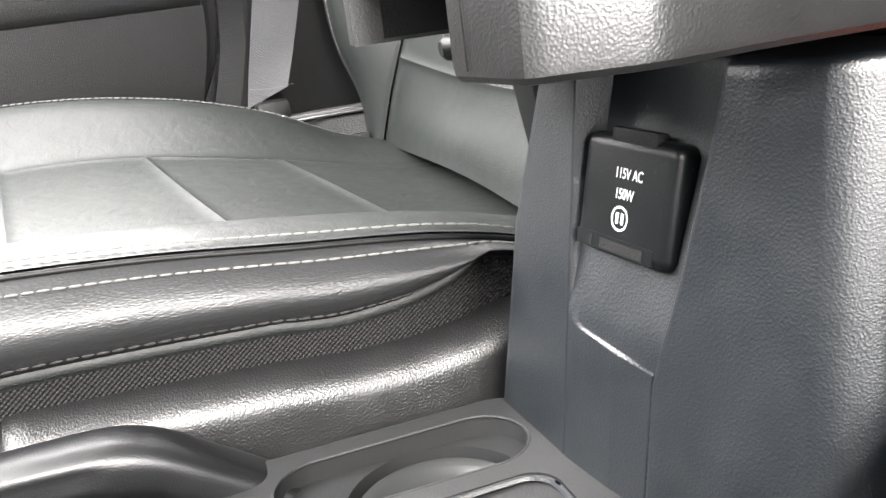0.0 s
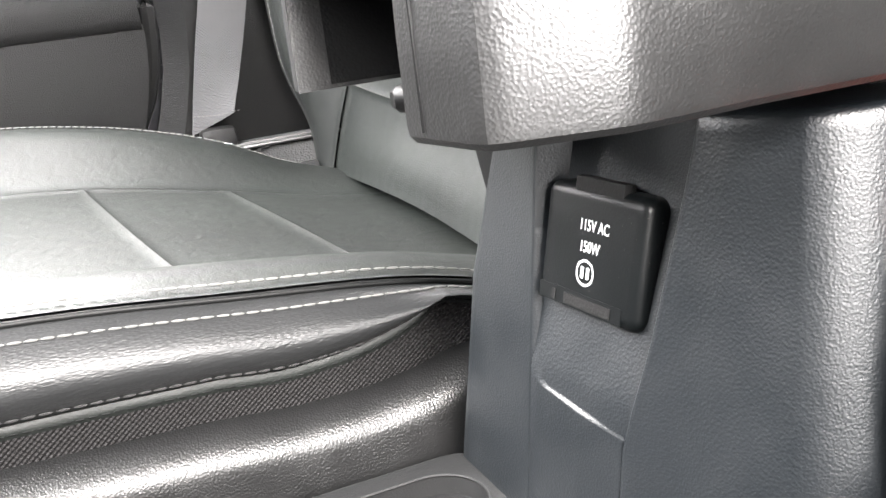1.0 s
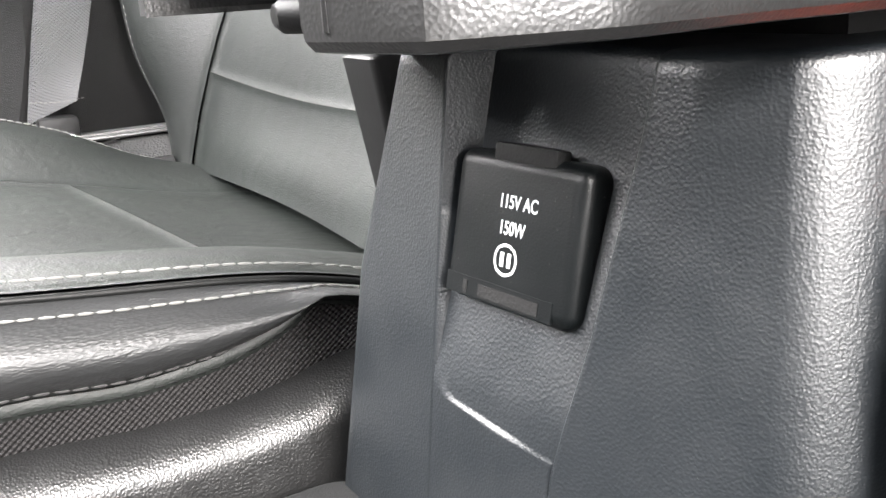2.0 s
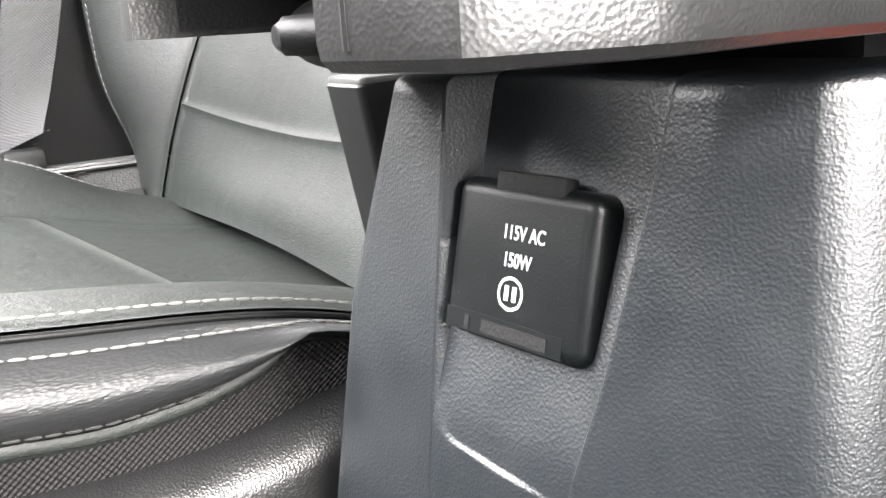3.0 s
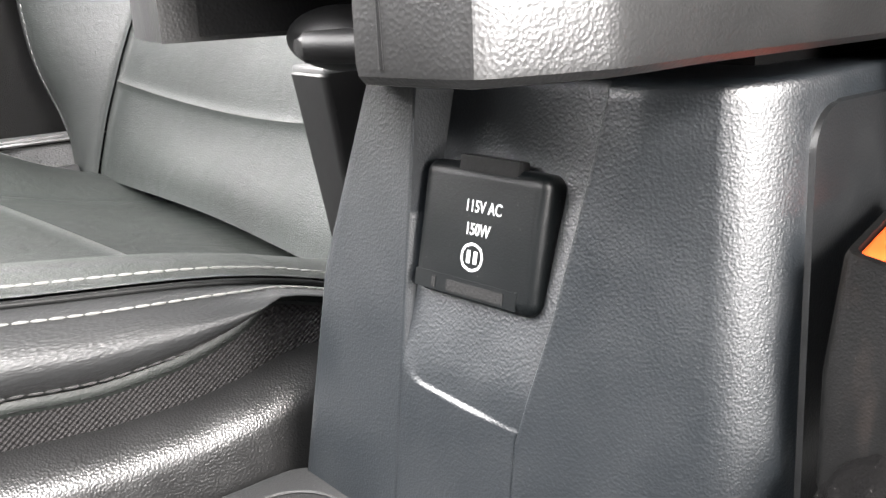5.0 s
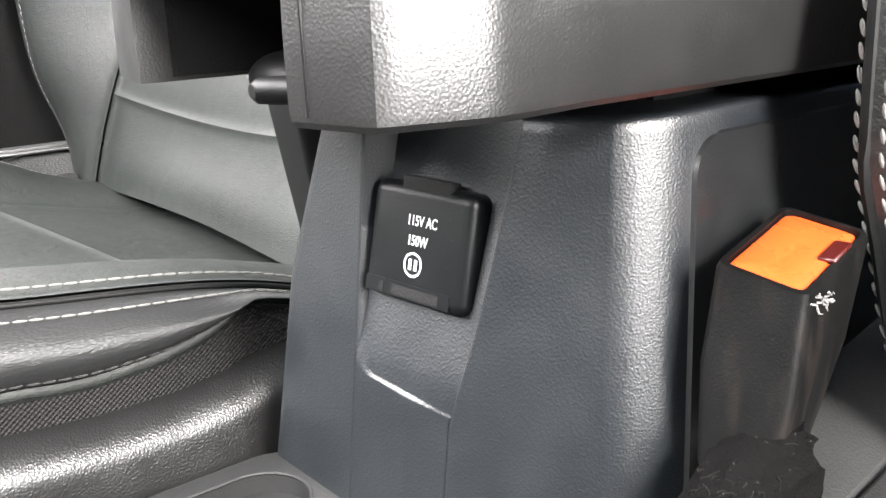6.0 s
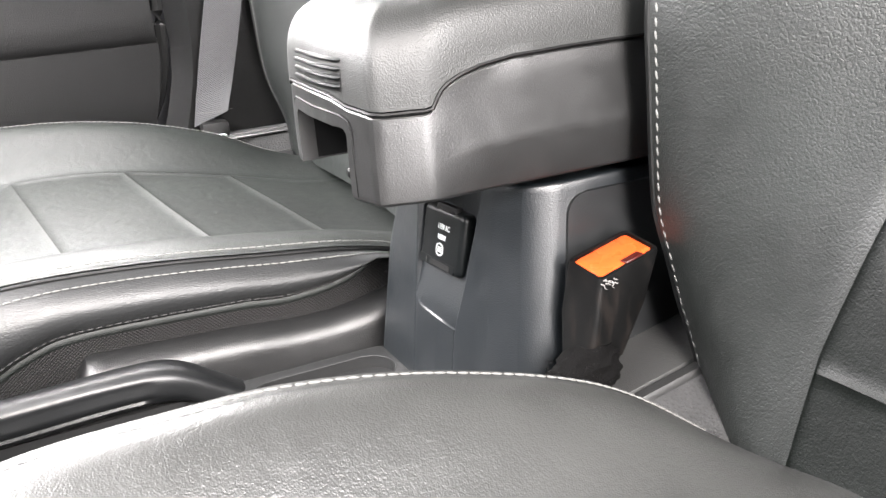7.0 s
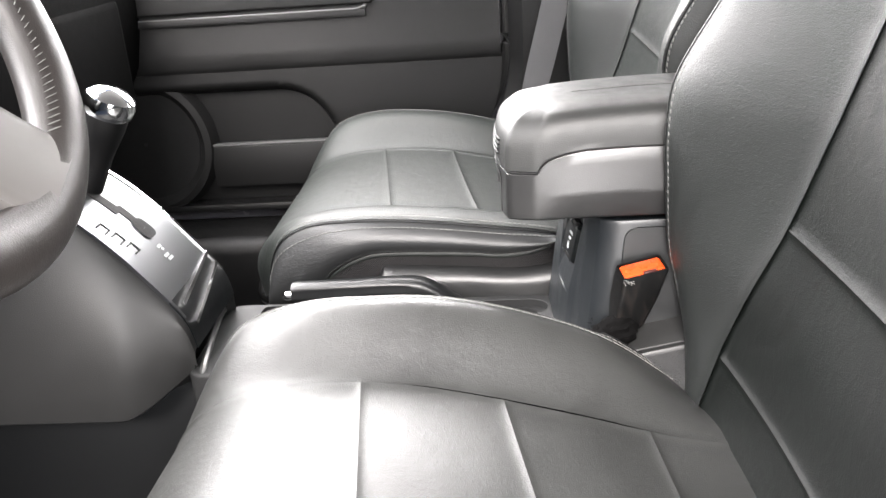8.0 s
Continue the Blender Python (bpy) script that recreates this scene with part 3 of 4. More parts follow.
        for x in (-0.22, 0.14):
            part("leg", box((x - 0.02 + ox, yc + q - 0.012, 0.045), (x + 0.02 + ox, yc + q + 0.012, 0.21), 0.004, 1), RUBBER, s)
    bar = [(-0.20, -0.155, 0.25), (-0.25, -0.153, 0.242), (-0.318, -0.140, 0.24), (-0.370, -0.095, 0.236), (-0.388, -0.04, 0.232), (-0.390, 0.0, 0.232)]
    bar += [(x, -q, z) for x, q, z in reversed(bar[:-1])]
    pts = [(x, yc + q, z) for x, q, z in smooth_curve(bar, 60)]
    part("slide_bar", tube([(x + ox, y, z) for x, y, z in pts], 0.009, 10), GLOSS, s, "glossy black seat adjustment bar")

    # backrest
    def eased(zs_, xs_):
        fine_ = smooth_curve(list(zip(zs_, xs_)), 120)
        return fine_[:, 0], fine_[:, 1]
    edge_tab = eased((.28, .335, .39, .436, .47, .53, .57, .62, .683, .75, .85, 1.0), (.165, .152, .142, .127, .121, .118, .117, .124, .160, .20, .265, .36))
    seam_tab = eased((.28, .33, .389, .45, .512, .6, .7, .85, 1.0), (.125, .135, .152, .172, .196, .222, .255, .31, .37))
    seam_x = lambda z: float(np.interp(z, *seam_tab))
    seam_q = lambda z: float(np.interp(z, (.28, .33, .4, .5, .6, .8, 1.0), (.205, .205, .205, .19, .175, .165, .165)))

    def edge_x(z, sg):
        e = float(np.interp(z, *edge_tab))
        if not dz:
            e += -0.006 * ease((0.44 - z) / 0.05) + 0.030 * ease((0.31 - z) / 0.08)
        return e + (inner_edge if sg > 0 else 0.0)

    z0 = 0.30 if dz else 0.225
    zs = [z0, 0.389 + dz * 0.84, 0.512 + dz, 0.95 + dz * 0.5]

    def face(q, z):
        t = (q / seam_q(z)) ** 2
        lower = (-0.010 * (1 - t * t) * ease((0.436 - z) / 0.075) + 0.045 * ease((0.350 - z) / 0.011)) if dz else 0.0
        return (seam_x(z) + 0.016 * (1 - t) + lower + ox, yc + side * q, z - (0.015 if dz else 0.008) * (1 - t) * ease((z - 0.36) / 0.06))
    flip = padded.out
    padded.out = -flip
    for k in range(3):
        f = lambda u, v: face(u * seam_q(v), v)
        # The driver's panels get a darker leather copy, shade put into its colour.
        part("backrest_panel", padded(f, -1, 1, zs[k], zs[k + 1], 40, 34, "lrbt", 0.0020, 0.0032, 0.0008), BACK_LEATHER if dz else SHADED_LEATHER, s)
    for sg in (1, -1):
        def wing(u, z, sg=sg):
            outer = 0.297 if dz else float(np.interp(z, (.30, .37, .41, .455), (.268, .281, .290, .297)))
            q = lerp(seam_q(z), outer, u)
            x = lerp(seam_x(z), edge_x(z, sg), ease(u) * 0.6 + 0.4 * u)
            x -= 0.012 * math.sin(math.pi * u)
            return (x + ox, yc + side * sg * q, z)
        padded.out = -flip * sg
        part("backrest_bolster", padded(wing, 0, 1, z0, 0.95 + dz * 0.5, 30, 80, "lr", 0.0045, 0.007, 0.0, 0.0012), LEATHER, s)
        padded.out = flip
        zz = np.linspace(z0, 0.94, 90)
        pts = [wing(1.0, z) for z in zz]
        part("piping", tube(pts, 0.0024, 6), PIPING, s)
        pts = [Vector(wing(0.950, z)) + Vector((-0.0004, 0, 0)) for z in zz]
        part("stitching", stitches(pts, 0.0069, 0.0052, 0.00075), THREAD, s, "pale thread along the backrest edge")
        rows = []
        for z in zz:
            x, y, _ = wing(1.0, z)
            rows.append([(x, y, z), (x + 0.004, y + side * sg * 0.004, z), (x + 0.03, y + side * sg * 0.010, z), (x + 0.07, y + side * sg * 0.010, z), (x + 0.11, y + side * sg * 0.002, z), (x + 0.13, y - side * sg * 0.03, z)])
        part("backrest_side", sheet(rows), LEATHER, s)
        pts = [(r[1][0] - 0.0012, r[1][1] + side * sg * 0.0006, r[1][2]) for r in rows]
        part("stitching", stitches(pts, 0.0069, 0.0052, 0.00075), THREAD, s)
    rows = [[(edge_x(z, -1) + ox + 0.125, yc + q, z) for q in (-0.28, -0.1, 0.1, 0.28)] for z in np.linspace(0.28, 0.95, 12)]
    part("backrest_shell", solid(sheet(rows), 0.01), PLASTIC, s)
    padded.out = 1.0
    return s


seat("car_seat", 0.450, -1, 0.0, "black leather passenger seat with pale stitching", 0.05, 0.06, LOW_RIDGE, (0.048, -0.066, -0.182), 0.0, SMOOTH_LEATHER, SMOOTH_LEATHER)
seat("car_seat", -0.345, 1, 0.030, "worn black leather driver's seat with pale stitching", 0.0, 0.0, DRIVER_RIDGE, (0.097, -0.012, -0.142), 0.026, WORN_LEATHER, WORN_LEATHER)


# ---------------------------------------------------------------- centre console
def console():
    c = thing("centre_console", (0.1, CENTRE, 0.0), "black grained plastic centre console with armrest box and cup holders", "console")

    # tower below the armrest: a wrapped sheet, curved in plan, with a pocket round the outlet that deepens upwards
    def plan(y):
        return float(np.interp(y, (-.008, .012, .035, .057, .08, .142), (.0325, .0195, .0105, .006, .003, .0)))

    zs = sorted(set(list(np.linspace(0.10, 0.30, 5)) + list(np.linspace(0.31, 0.4715, 54)) + [0.3702 + 0.0005 * k for k in range(21)]))

    def base(z):
        return 0.0445 + (z - 0.324) * 0.12

    def floor_x(y, z):
        """The pocket's flat floor."""
        depth = float(np.interp(z, (.370, .385, .408, .440, .476), (.0003, .0010, .0052, .0125, .0165)))
        return 0.0535 + (z - 0.379) * 0.12 - 0.156 * (y - 0.0835) + depth

    def front(y, z, inside):
        x = base(z) + plan(y)
        zb = 0.3742 + (y - 0.037) * 0.118 + 0.006 * max(0.0, (y - 0.0745) / 0.009) ** 2
        if not inside:
            return x
        return lerp(x, max(floor_x(y, z), x + 0.0004), ease((z - zb + 0.0009) / 0.0012))

    rows = []
    for z in zs:
        fl = (0.476 - z)
        row = []
        yl, yr = float(np.interp(z, (.324, .405, .476), (.142, .133, .109))), -0.0135 - fl * 0.10
        xl = base(z)
        y1, y0 = 0.0842, float(np.interp(z, (.370, .408, .455, .476), (.0380, .0300, .0225, .0200)))
        for f in ((0.42, yl), (0.15, yl), (xl + 0.016, yl), (xl + 0.006, yl - 0.001), (xl + 0.0015, yl - 0.003)):
            row.append((*f, z))
        # strip beside the pocket, spreading out to the tapering edge
        for y in [lerp(yl - 0.005, y1 + 0.0012, k / 16) for k in range(17)] + [y1 + 0.0005, y1]:
            row.append((front(y, z, False) + 0.0004 * (y == y1), y, z))
        for y in [y1 - 0.0003, y1 - 0.0008] + [lerp(y1 - 0.002, y0 + 0.002, k / 30) for k in range(31)] + [y0 + 0.0008, y0 + 0.0003]:
            row.append((front(y, z, True), y, z))
        for y in [y0, y0 - 0.0005] + [lerp(y0 - 0.0015, -0.004, k / 18) for k in range(19)]:
            yy = y if y > 0.02 else y - fl * 0.10 * (0.02 - y) / 0.024
            row.append((front(y, z, False) + 0.0004 * (y == y0), yy, z))
        x1 = front(-0.004, z, False)
        for dx, dy in ((0.006, 0.004), (0.012, 0.0072), (0.020, 0.0095)):
            row.append((x1 + dx, -0.004 - fl * 0.10 - dy, z))
        row += [(x1 + 0.05, yr, z), (0.25, yr, z), (0.42, yr, z)]
        rows.append(row)
    last = rows[-1]
    for f, dz in ((0.006, 0.0012), (0.016, 0.0021), (0.035, 0.0025), (0.5, 0.0025)):
        rows.append([lerp(Vector(p), Vector((0.25, CENTRE, p[2])), f) + Vector((0, 0, dz)) for p in last])
    tower = part("tower", sheet(rows), PLASTIC, c, angle=48)
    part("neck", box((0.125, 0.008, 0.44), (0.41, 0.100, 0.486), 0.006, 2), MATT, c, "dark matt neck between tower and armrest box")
    # catch hanging below the box's front edge
    bm = bmesh.new()
    bmesh.ops.create_uvsphere(bm, u_segments=28, v_segments=16, radius=1)
    bmesh.ops.transform(bm, matrix=Matrix.Translation((0.032, 0.070, 0.4865)) @ Matrix.Diagonal((0.013, 0.020, 0.0085, 1)), verts=bm.verts)
    part("catch", bm, BLACK, c, "rounded black catch below the box")

    # smooth inset on the driver's side
    rows = []
    for i in range(36):
        z = lerp(0.24, 0.452, i / 19) if i < 20 else 0.454 + 0.012 * math.sin(math.pi / 2 * (i - 19) / 16)
        yr = -0.0135 - (0.476 - z) * 0.10 - 0.0015
        x0 = 0.1145 + (z - 0.466) * 0.11
        cut = 0.012 - math.sqrt(max(0, 0.012 ** 2 - max(0, z - 0.454) ** 2))
        rows.append([(x0 + cut, yr + 0.0018, z), (x0 + cut + 0.0008, yr, z), (x0 + cut + 0.02, yr, z), (0.40, yr, z)])
    top = rows[-1]
    rows.append([(p[0] + 0.001, p[1] + 0.003, p[2] + 0.0012) for p in top])
    part("side_panel", sheet(rows), FINE_PLASTIC, c, "smooth dark plastic panel set into the side")

    # tray with two cup holders
    out = stadium(-0.352, 0.056, -0.030, 0.145, 8, 0.02)
    tray = part("tray", prism(out, 0.10, 0.324, None, 0.004, 3), TRAY, c)
    circle = [(-0.001 + 0.0375 * math.cos(2 * math.pi * k / 48), 0.0945 + 0.0375 * math.sin(2 * math.pi * k / 48)) for k in range(48)]
    carve(tray, [prism(stadium(-0.062, 0.0430, 0.0905, 0.1315, 12), 0.3145, 0.35),
                 prism(circle, 0.262, 0.3147),
                 prism(stadium(-0.080, 0.0385, -0.012, 0.080, 8, 0.012), 0.3215, 0.35),
                 prism(stadium(-0.306, -0.10, 0.106, 0.136, 6, 0.008), 0.29, 0.35)])
    o = stadium(-0.062, 0.0430, 0.0905, 0.1315, 12)
    part("cup_rim", tube([(x, y, 0.3236) for x, y in o + o[:1]], 0.0008, 6), TRAY, c)
    rows = [[(-0.001 + r * math.cos(2 * math.pi * k / 48), 0.0945 + r * math.sin(2 * math.pi * k / 48), z) for k in range(48)]
            for r, z in ((0.0352, 0.300), (0.0352, 0.3098), (0.0345, 0.3108), (0.0330, 0.3108), (0.0300, 0.3085), (0.0220, 0.3035), (0.0120, 0.3010), (0.0005, 0.3002))]
    part("cup_insert", sheet(rows, close_u=True), CUP, c, "smooth grey rubber dish in the cup holder")
    part("tray_border", tube([(x, y, 0.3226) for x, y in stadium(-0.0785, 0.0370, -0.0105, 0.0785, 8, 0.012)] + [(0.0370, 0.07, 0.3226)], 0.0014, 6), PLASTIC, c)
    part("front_lip", tube(smooth_curve([(-0.345, 0.140, 0.318), (-0.356, 0.130, 0.325), (-0.349, 0.07, 0.326), (-0.338, 0.0, 0.325), (-0.334, -0.026, 0.320)], 24), 0.0042, 8), GREY_TRIM, c, "satin grey lip at the tray's front")

    # armrest box: chamfered outline, rim stepping up along its sides
    half = [(-0.0115, 0.0575), (-0.0095, 0.02), (-0.0067, 0.007), (-0.0062, 0.005), (-0.0020, -0.0122), (-0.0015, -0.0140), (-0.0008, -0.0166), (0.0005, -0.0184), (0.0030, -0.0197), (0.0050, -0.0204),
            (0.0062, -0.0208), (0.0232, -0.0256), (0.0244, -0.0259), (0.0262, -0.0263), (0.0285, -0.0266), (0.0300, -0.0267), (0.0325, -0.0267), (0.0355, -0.0267), (0.0395, -0.0267), (0.046, -0.0267), (0.058, -0.0266), (0.078, -0.0266), (0.12, -0.0264), (0.25, -0.0262), (0.40, -0.0262)]
    rimz = [0.537, 0.536, 0.533, 0.532, 0.5305, 0.5302, 0.530, 0.5297, 0.5294, 0.529, 0.529, 0.529, 0.529, 0.529, 0.5294, 0.5300, 0.5345, 0.5385, 0.5415, 0.5445, 0.5480, 0.5505, 0.5515, 0.552, 0.552]
    mirror = [(x, 0.115 - y) for x, y in half]
    loop = [(p, z) for p, z in zip(half, rimz)] + [(p, z) for p, z in list(zip(mirror, rimz))[:0:-1]]
    # closer points along the outline
    fine = []
    for i in range(len(loop)):
        (a, za), (b, zb) = loop[i], loop[(i + 1) % len(loop)]
        n = max(1, int((Vector(b) - Vector(a)).length / 0.012))
        for k in range(n):
            fine.append((lerp(a[0], b[0], k / n), lerp(a[1], b[1], k / n), lerp(za, zb, ease(k / n))))
    mid = Vector((0.2, 0.0525))
    rows = []
    for f, off, side_off, zf in ((0, -0.0042, -0.002, 0.4812), (0, -0.0018, -0.002, 0.4816), (0, -0.0004, -0.002, 0.4832), (0, 0.0, -0.0018, 0.4855), (0.36, 0.0, 0.0008, None), (0.40, 0.0, 0.0010, None), (0.44, 0.0, 0.0008, None),
                                 (0.8, -0.0006, -0.0012, None), (0.96, -0.0010, -0.0012, None), (1, -0.0025, -0.0012, None)):
        row = []
        for i, (x, y, zr) in enumerate(fine):
            p, q = fine[i - 1], fine[(i + 1) % len(fine)]
            nrm = Vector((q[1] - p[1], p[0] - q[0])).normalized()
            if nrm.dot(Vector((x, y)) - mid) < 0:
                nrm = -nrm
            o = off + side_off * ease((x - 0.032) / 0.03)
            row.append((x + nrm.x * o, y + nrm.y * o, zf if zf else lerp(0.480, zr, f)))
        rows.append(row)
    bm = sheet(rows, close_u=True, cap=True)
    bin_ = part("armrest_box", bm, BIN_PLASTIC, c, "grey-black armrest box with a grip opening in front", angle=26)
    carve(bin_, [box((-0.05, 0.006, 0.44), (0.075, 0.088, 0.5205), 0.006, 3), box((-0.05, 0.086, 0.46), (0.10, 0.17, 0.4875), 0.003, 2)], 26)
    # Added dark sheets: the grip opening's shade is put into their colour.
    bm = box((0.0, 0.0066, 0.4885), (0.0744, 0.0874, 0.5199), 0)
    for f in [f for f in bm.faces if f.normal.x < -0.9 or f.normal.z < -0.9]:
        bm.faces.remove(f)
    part("grip_shade", bm, MATT, bin_, "added matt black sheets with the grip opening's shade in their colour")
    lip = [(-0.0022, 0.0038, 0.4845), (-0.0022, 0.0038, 0.5175), (-0.0034, 0.0058, 0.5212), (-0.0050, 0.010, 0.5228), (-0.0082, 0.045, 0.5232), (-0.0062, 0.083, 0.5228), (-0.0058, 0.0880, 0.5215)]
    part("rim_lip", tube([(x + 0.0030, y, z) for x, y, z in lip], 0.0030, 10), BIN_PLASTIC, bin_, "rounded lip of the grip opening")
    groove = [(-0.0042, 0.0002, 0.4845), (-0.0040, 0.0002, 0.519), (-0.0050, 0.0022, 0.5250), (-0.0068, 0.008, 0.5275), (-0.0104, 0.045, 0.5278), (-0.0086, 0.086, 0.5275), (-0.0078, 0.0925, 0.525), (-0.0076, 0.0945, 0.519), (-0.0076, 0.0945, 0.4905)]
    part("rim_groove", tube([(x - 0.0008, y, z) for x, y, z in groove], 0.0006, 6), BLACK, bin_)
    part("bump_stop", tube([(0.004, 0.045, 0.4865), (0.006, 0.045, 0.4865), (0.012, 0.038, 0.4865), (0.02, 0.024, 0.4865), (0.024, 0.016, 0.4865)], [0.002, 0.0036, 0.0040, 0.0040, 0.0040], 10), BLACK, c)

    # padded lid: rises from the box's rim to a gently domed top
    rows = []
    for gs, side_h, gf, front_h in ((0.003, 0.01, 0.003, 0.02), (0.0035, 0.16, 0.004, 0.10), (0.0045, 0.32, 0.007, 0.20), (0.007, 0.46, 0.014, 0.32), (0.012, 0.57, 0.025, 0.43), (0.022, 0.67, 0.043, 0.53),
                                    (0.040, 0.76, 0.070, 0.62), (0.068, 0.835, 0.11, 0.71), (0.11, 0.895, 0.17, 0.79), (0.18, 0.945, 0.26, 0.87), (0.30, 0.98, 0.40, 0.94), (0.52, 0.996, 0.60, 0.988), (0.99, 1.0, 0.99, 1.0)):
        row = []
        for x, y, zr in fine:
            sx, sy = min(max(x, 0.07), 0.39), 0.0575
            t = ease((0.085 - x) / 0.085)
            g = lerp(gs, gf, t)
            top_z = 0.5868 + 0.005 * ease(sx / 0.16)
            z = max(zr + 0.0012, lerp(0.5302, top_z, side_h))
            row.append((lerp(x, sx, g), lerp(y, sy, g), lerp(z, lerp(zr + 0.0012, top_z, front_h), t)))
        rows.append(row)
    lid = part("lid", sheet(rows, close_u=True), VINYL, c, "padded black vinyl armrest lid", angle=60)
    part("seam", tube([(lerp(x, 0.2, 0.004), lerp(y, 0.0575, 0.004), zr + 0.0006) for x, y, zr in fine + fine[:1]], 0.0011, 6), BLACK, lid, "dark gap between lid and box")
    # latch with ridges, set into the lid's front
    bow = lambda y: float(np.interp(y, (0.0, 0.007, 0.02, 0.0575, 0.095), (0.0072, 0.0048, 0.0020, 0.0, 0.0020)))
    for k in range(4):
        x, z = (-0.0120, -0.0116, -0.0110, -0.0102)[k], 0.5425 + 0.0045 * k
        la = tube([(x + dx + bow(y), y, z) for dx, y in ((0.0020, 0.0060), (0.0, 0.0090), (0.0, 0.025), (0.0, 0.045), (0.0, 0.070), (0.0020, 0.0730))], [0.0008, 0.0014, 0.0014, 0.0014, 0.0014, 0.0008], 8)
        part("latch_ridge", la, COVER_PLASTIC, lid)
    rows = [[(-0.0118 + dx + bow(y), y, z) for dx, z in ((0.004, 0.5395), (0.0002, 0.5400), (0.0010, 0.5480), (0.0020, 0.5540), (0.0030, 0.5592), (0.008, 0.5602))] for y in np.linspace(0.0055, 0.0735, 12)]
    part("latch_plate", sheet(rows), BLACK, lid)
    return c


console()


# outlet cover, a thing's part that carries writing
def outlet():
    o = thing("power_outlet", (0.066, 0.057, 0.41), "black plastic outlet cover with white print on the console", "power outlet")
    # local frame of the cover: across (towards the driver), up, outwards
    org = Vector((0.0600, 0.0795, 0.4090))
    across = Vector((0.0065, -0.0445, -0.0005)).normalized()
    up = Vector((0.0078, 0.0004, 0.036))
    up = (up - across * up.dot(across)).normalized()
    outw = across.cross(up).normalized()
    if outw.x > 0:
        outw = -outw
    m = Matrix((across, up, outw)).transposed().to_4x4()
    m.translation = org
    w, h = 0.0422, 0.0400
    bm = prism(stadium(-0.0028, w + 0.0024, -0.001, h, 5, 0.0045), -0.014, 0.0018, None, 0.0041, 5)
    bmesh.ops.transform(bm, matrix=m, verts=bm.verts)
    cover = part("cover", bm, COVER_PLASTIC, o)
    part("lift_tab", box((0.0110, h - 0.0040, -0.004), (0.0335, h + 0.0026, 0.0012), 0.0010, 2, m=m), MATT, cover, "matt black lift tab")
    part("hinge_strip", box((-0.0010, 0.0004, 0.0012), (w - 0.0035, 0.0058, 0.00195), 0, 1, m=m), COVER_PLASTIC, o)
    for a, b in ((0.006, 0.0075), (0.012, 0.034)):
        part("hinge_tab", box((a, 0.0012, 0.0012), (b, 0.0046, 0.0022), 0, 1, m=m), MATT, o)
    # white print
    for text, x, y, size in (("115V AC", 0.0160, 0.0262, 0.0050), ("150W", 0.0170, 0.0194, 0.0050)):
        cu = bpy.data.curves.new("print", "FONT")
        cu.body, cu.size, cu.extrude, cu.offset = text, size, 0.00008, 0.00005
        tmp = new("tmp_print", cu)
        bpy.context.view_layer.update()
        me = bpy.data.meshes.new_from_object(tmp.evaluated_get(bpy.context.evaluated_depsgraph_get()))
        bpy.data.objects.remove(tmp)
        me.transform(Matrix.Translation((x, y, 0.00195)) @ Matrix.Diagonal((0.74, 1, 1, 1)))
        me.transform(m)
        me.materials.clear()
        me.materials.append(WHITE_PRINT)
        hang(new("print", me), cover)
    # socket symbol: ring with two slots
    bm = bmesh.new()
    cx, cy = 0.0207, 0.0128
    for ra, rb in ((0.0046, 0.0038),):
        ring = []
        for k in range(32):
            a = 2 * math.pi * k / 32
            f = 0.0 if abs(math.sin(a)) < 0.8 else 0.0003
            ring.append([(cx + (ra) * math.cos(a) * 0.92, cy + (ra - f) * math.sin(a), 0.00195), (cx + rb * math.cos(a) * 0.92, cy + (rb - f) * math.sin(a), 0.00195)])
        sheet(ring, bm, close_v=True)
    for dx in (-0.0013, 0.0013):
        box((cx + dx - 0.0007, cy - 0.0019, 0.0018), (cx + dx + 0.0007, cy + 0.0019, 0.00205), 0.0002, 1, bm)
    bmesh.ops.transform(bm, matrix=m, verts=bm.verts)
    part("symbol", bm, WHITE_PRINT, cover, smooth=False)


outlet()


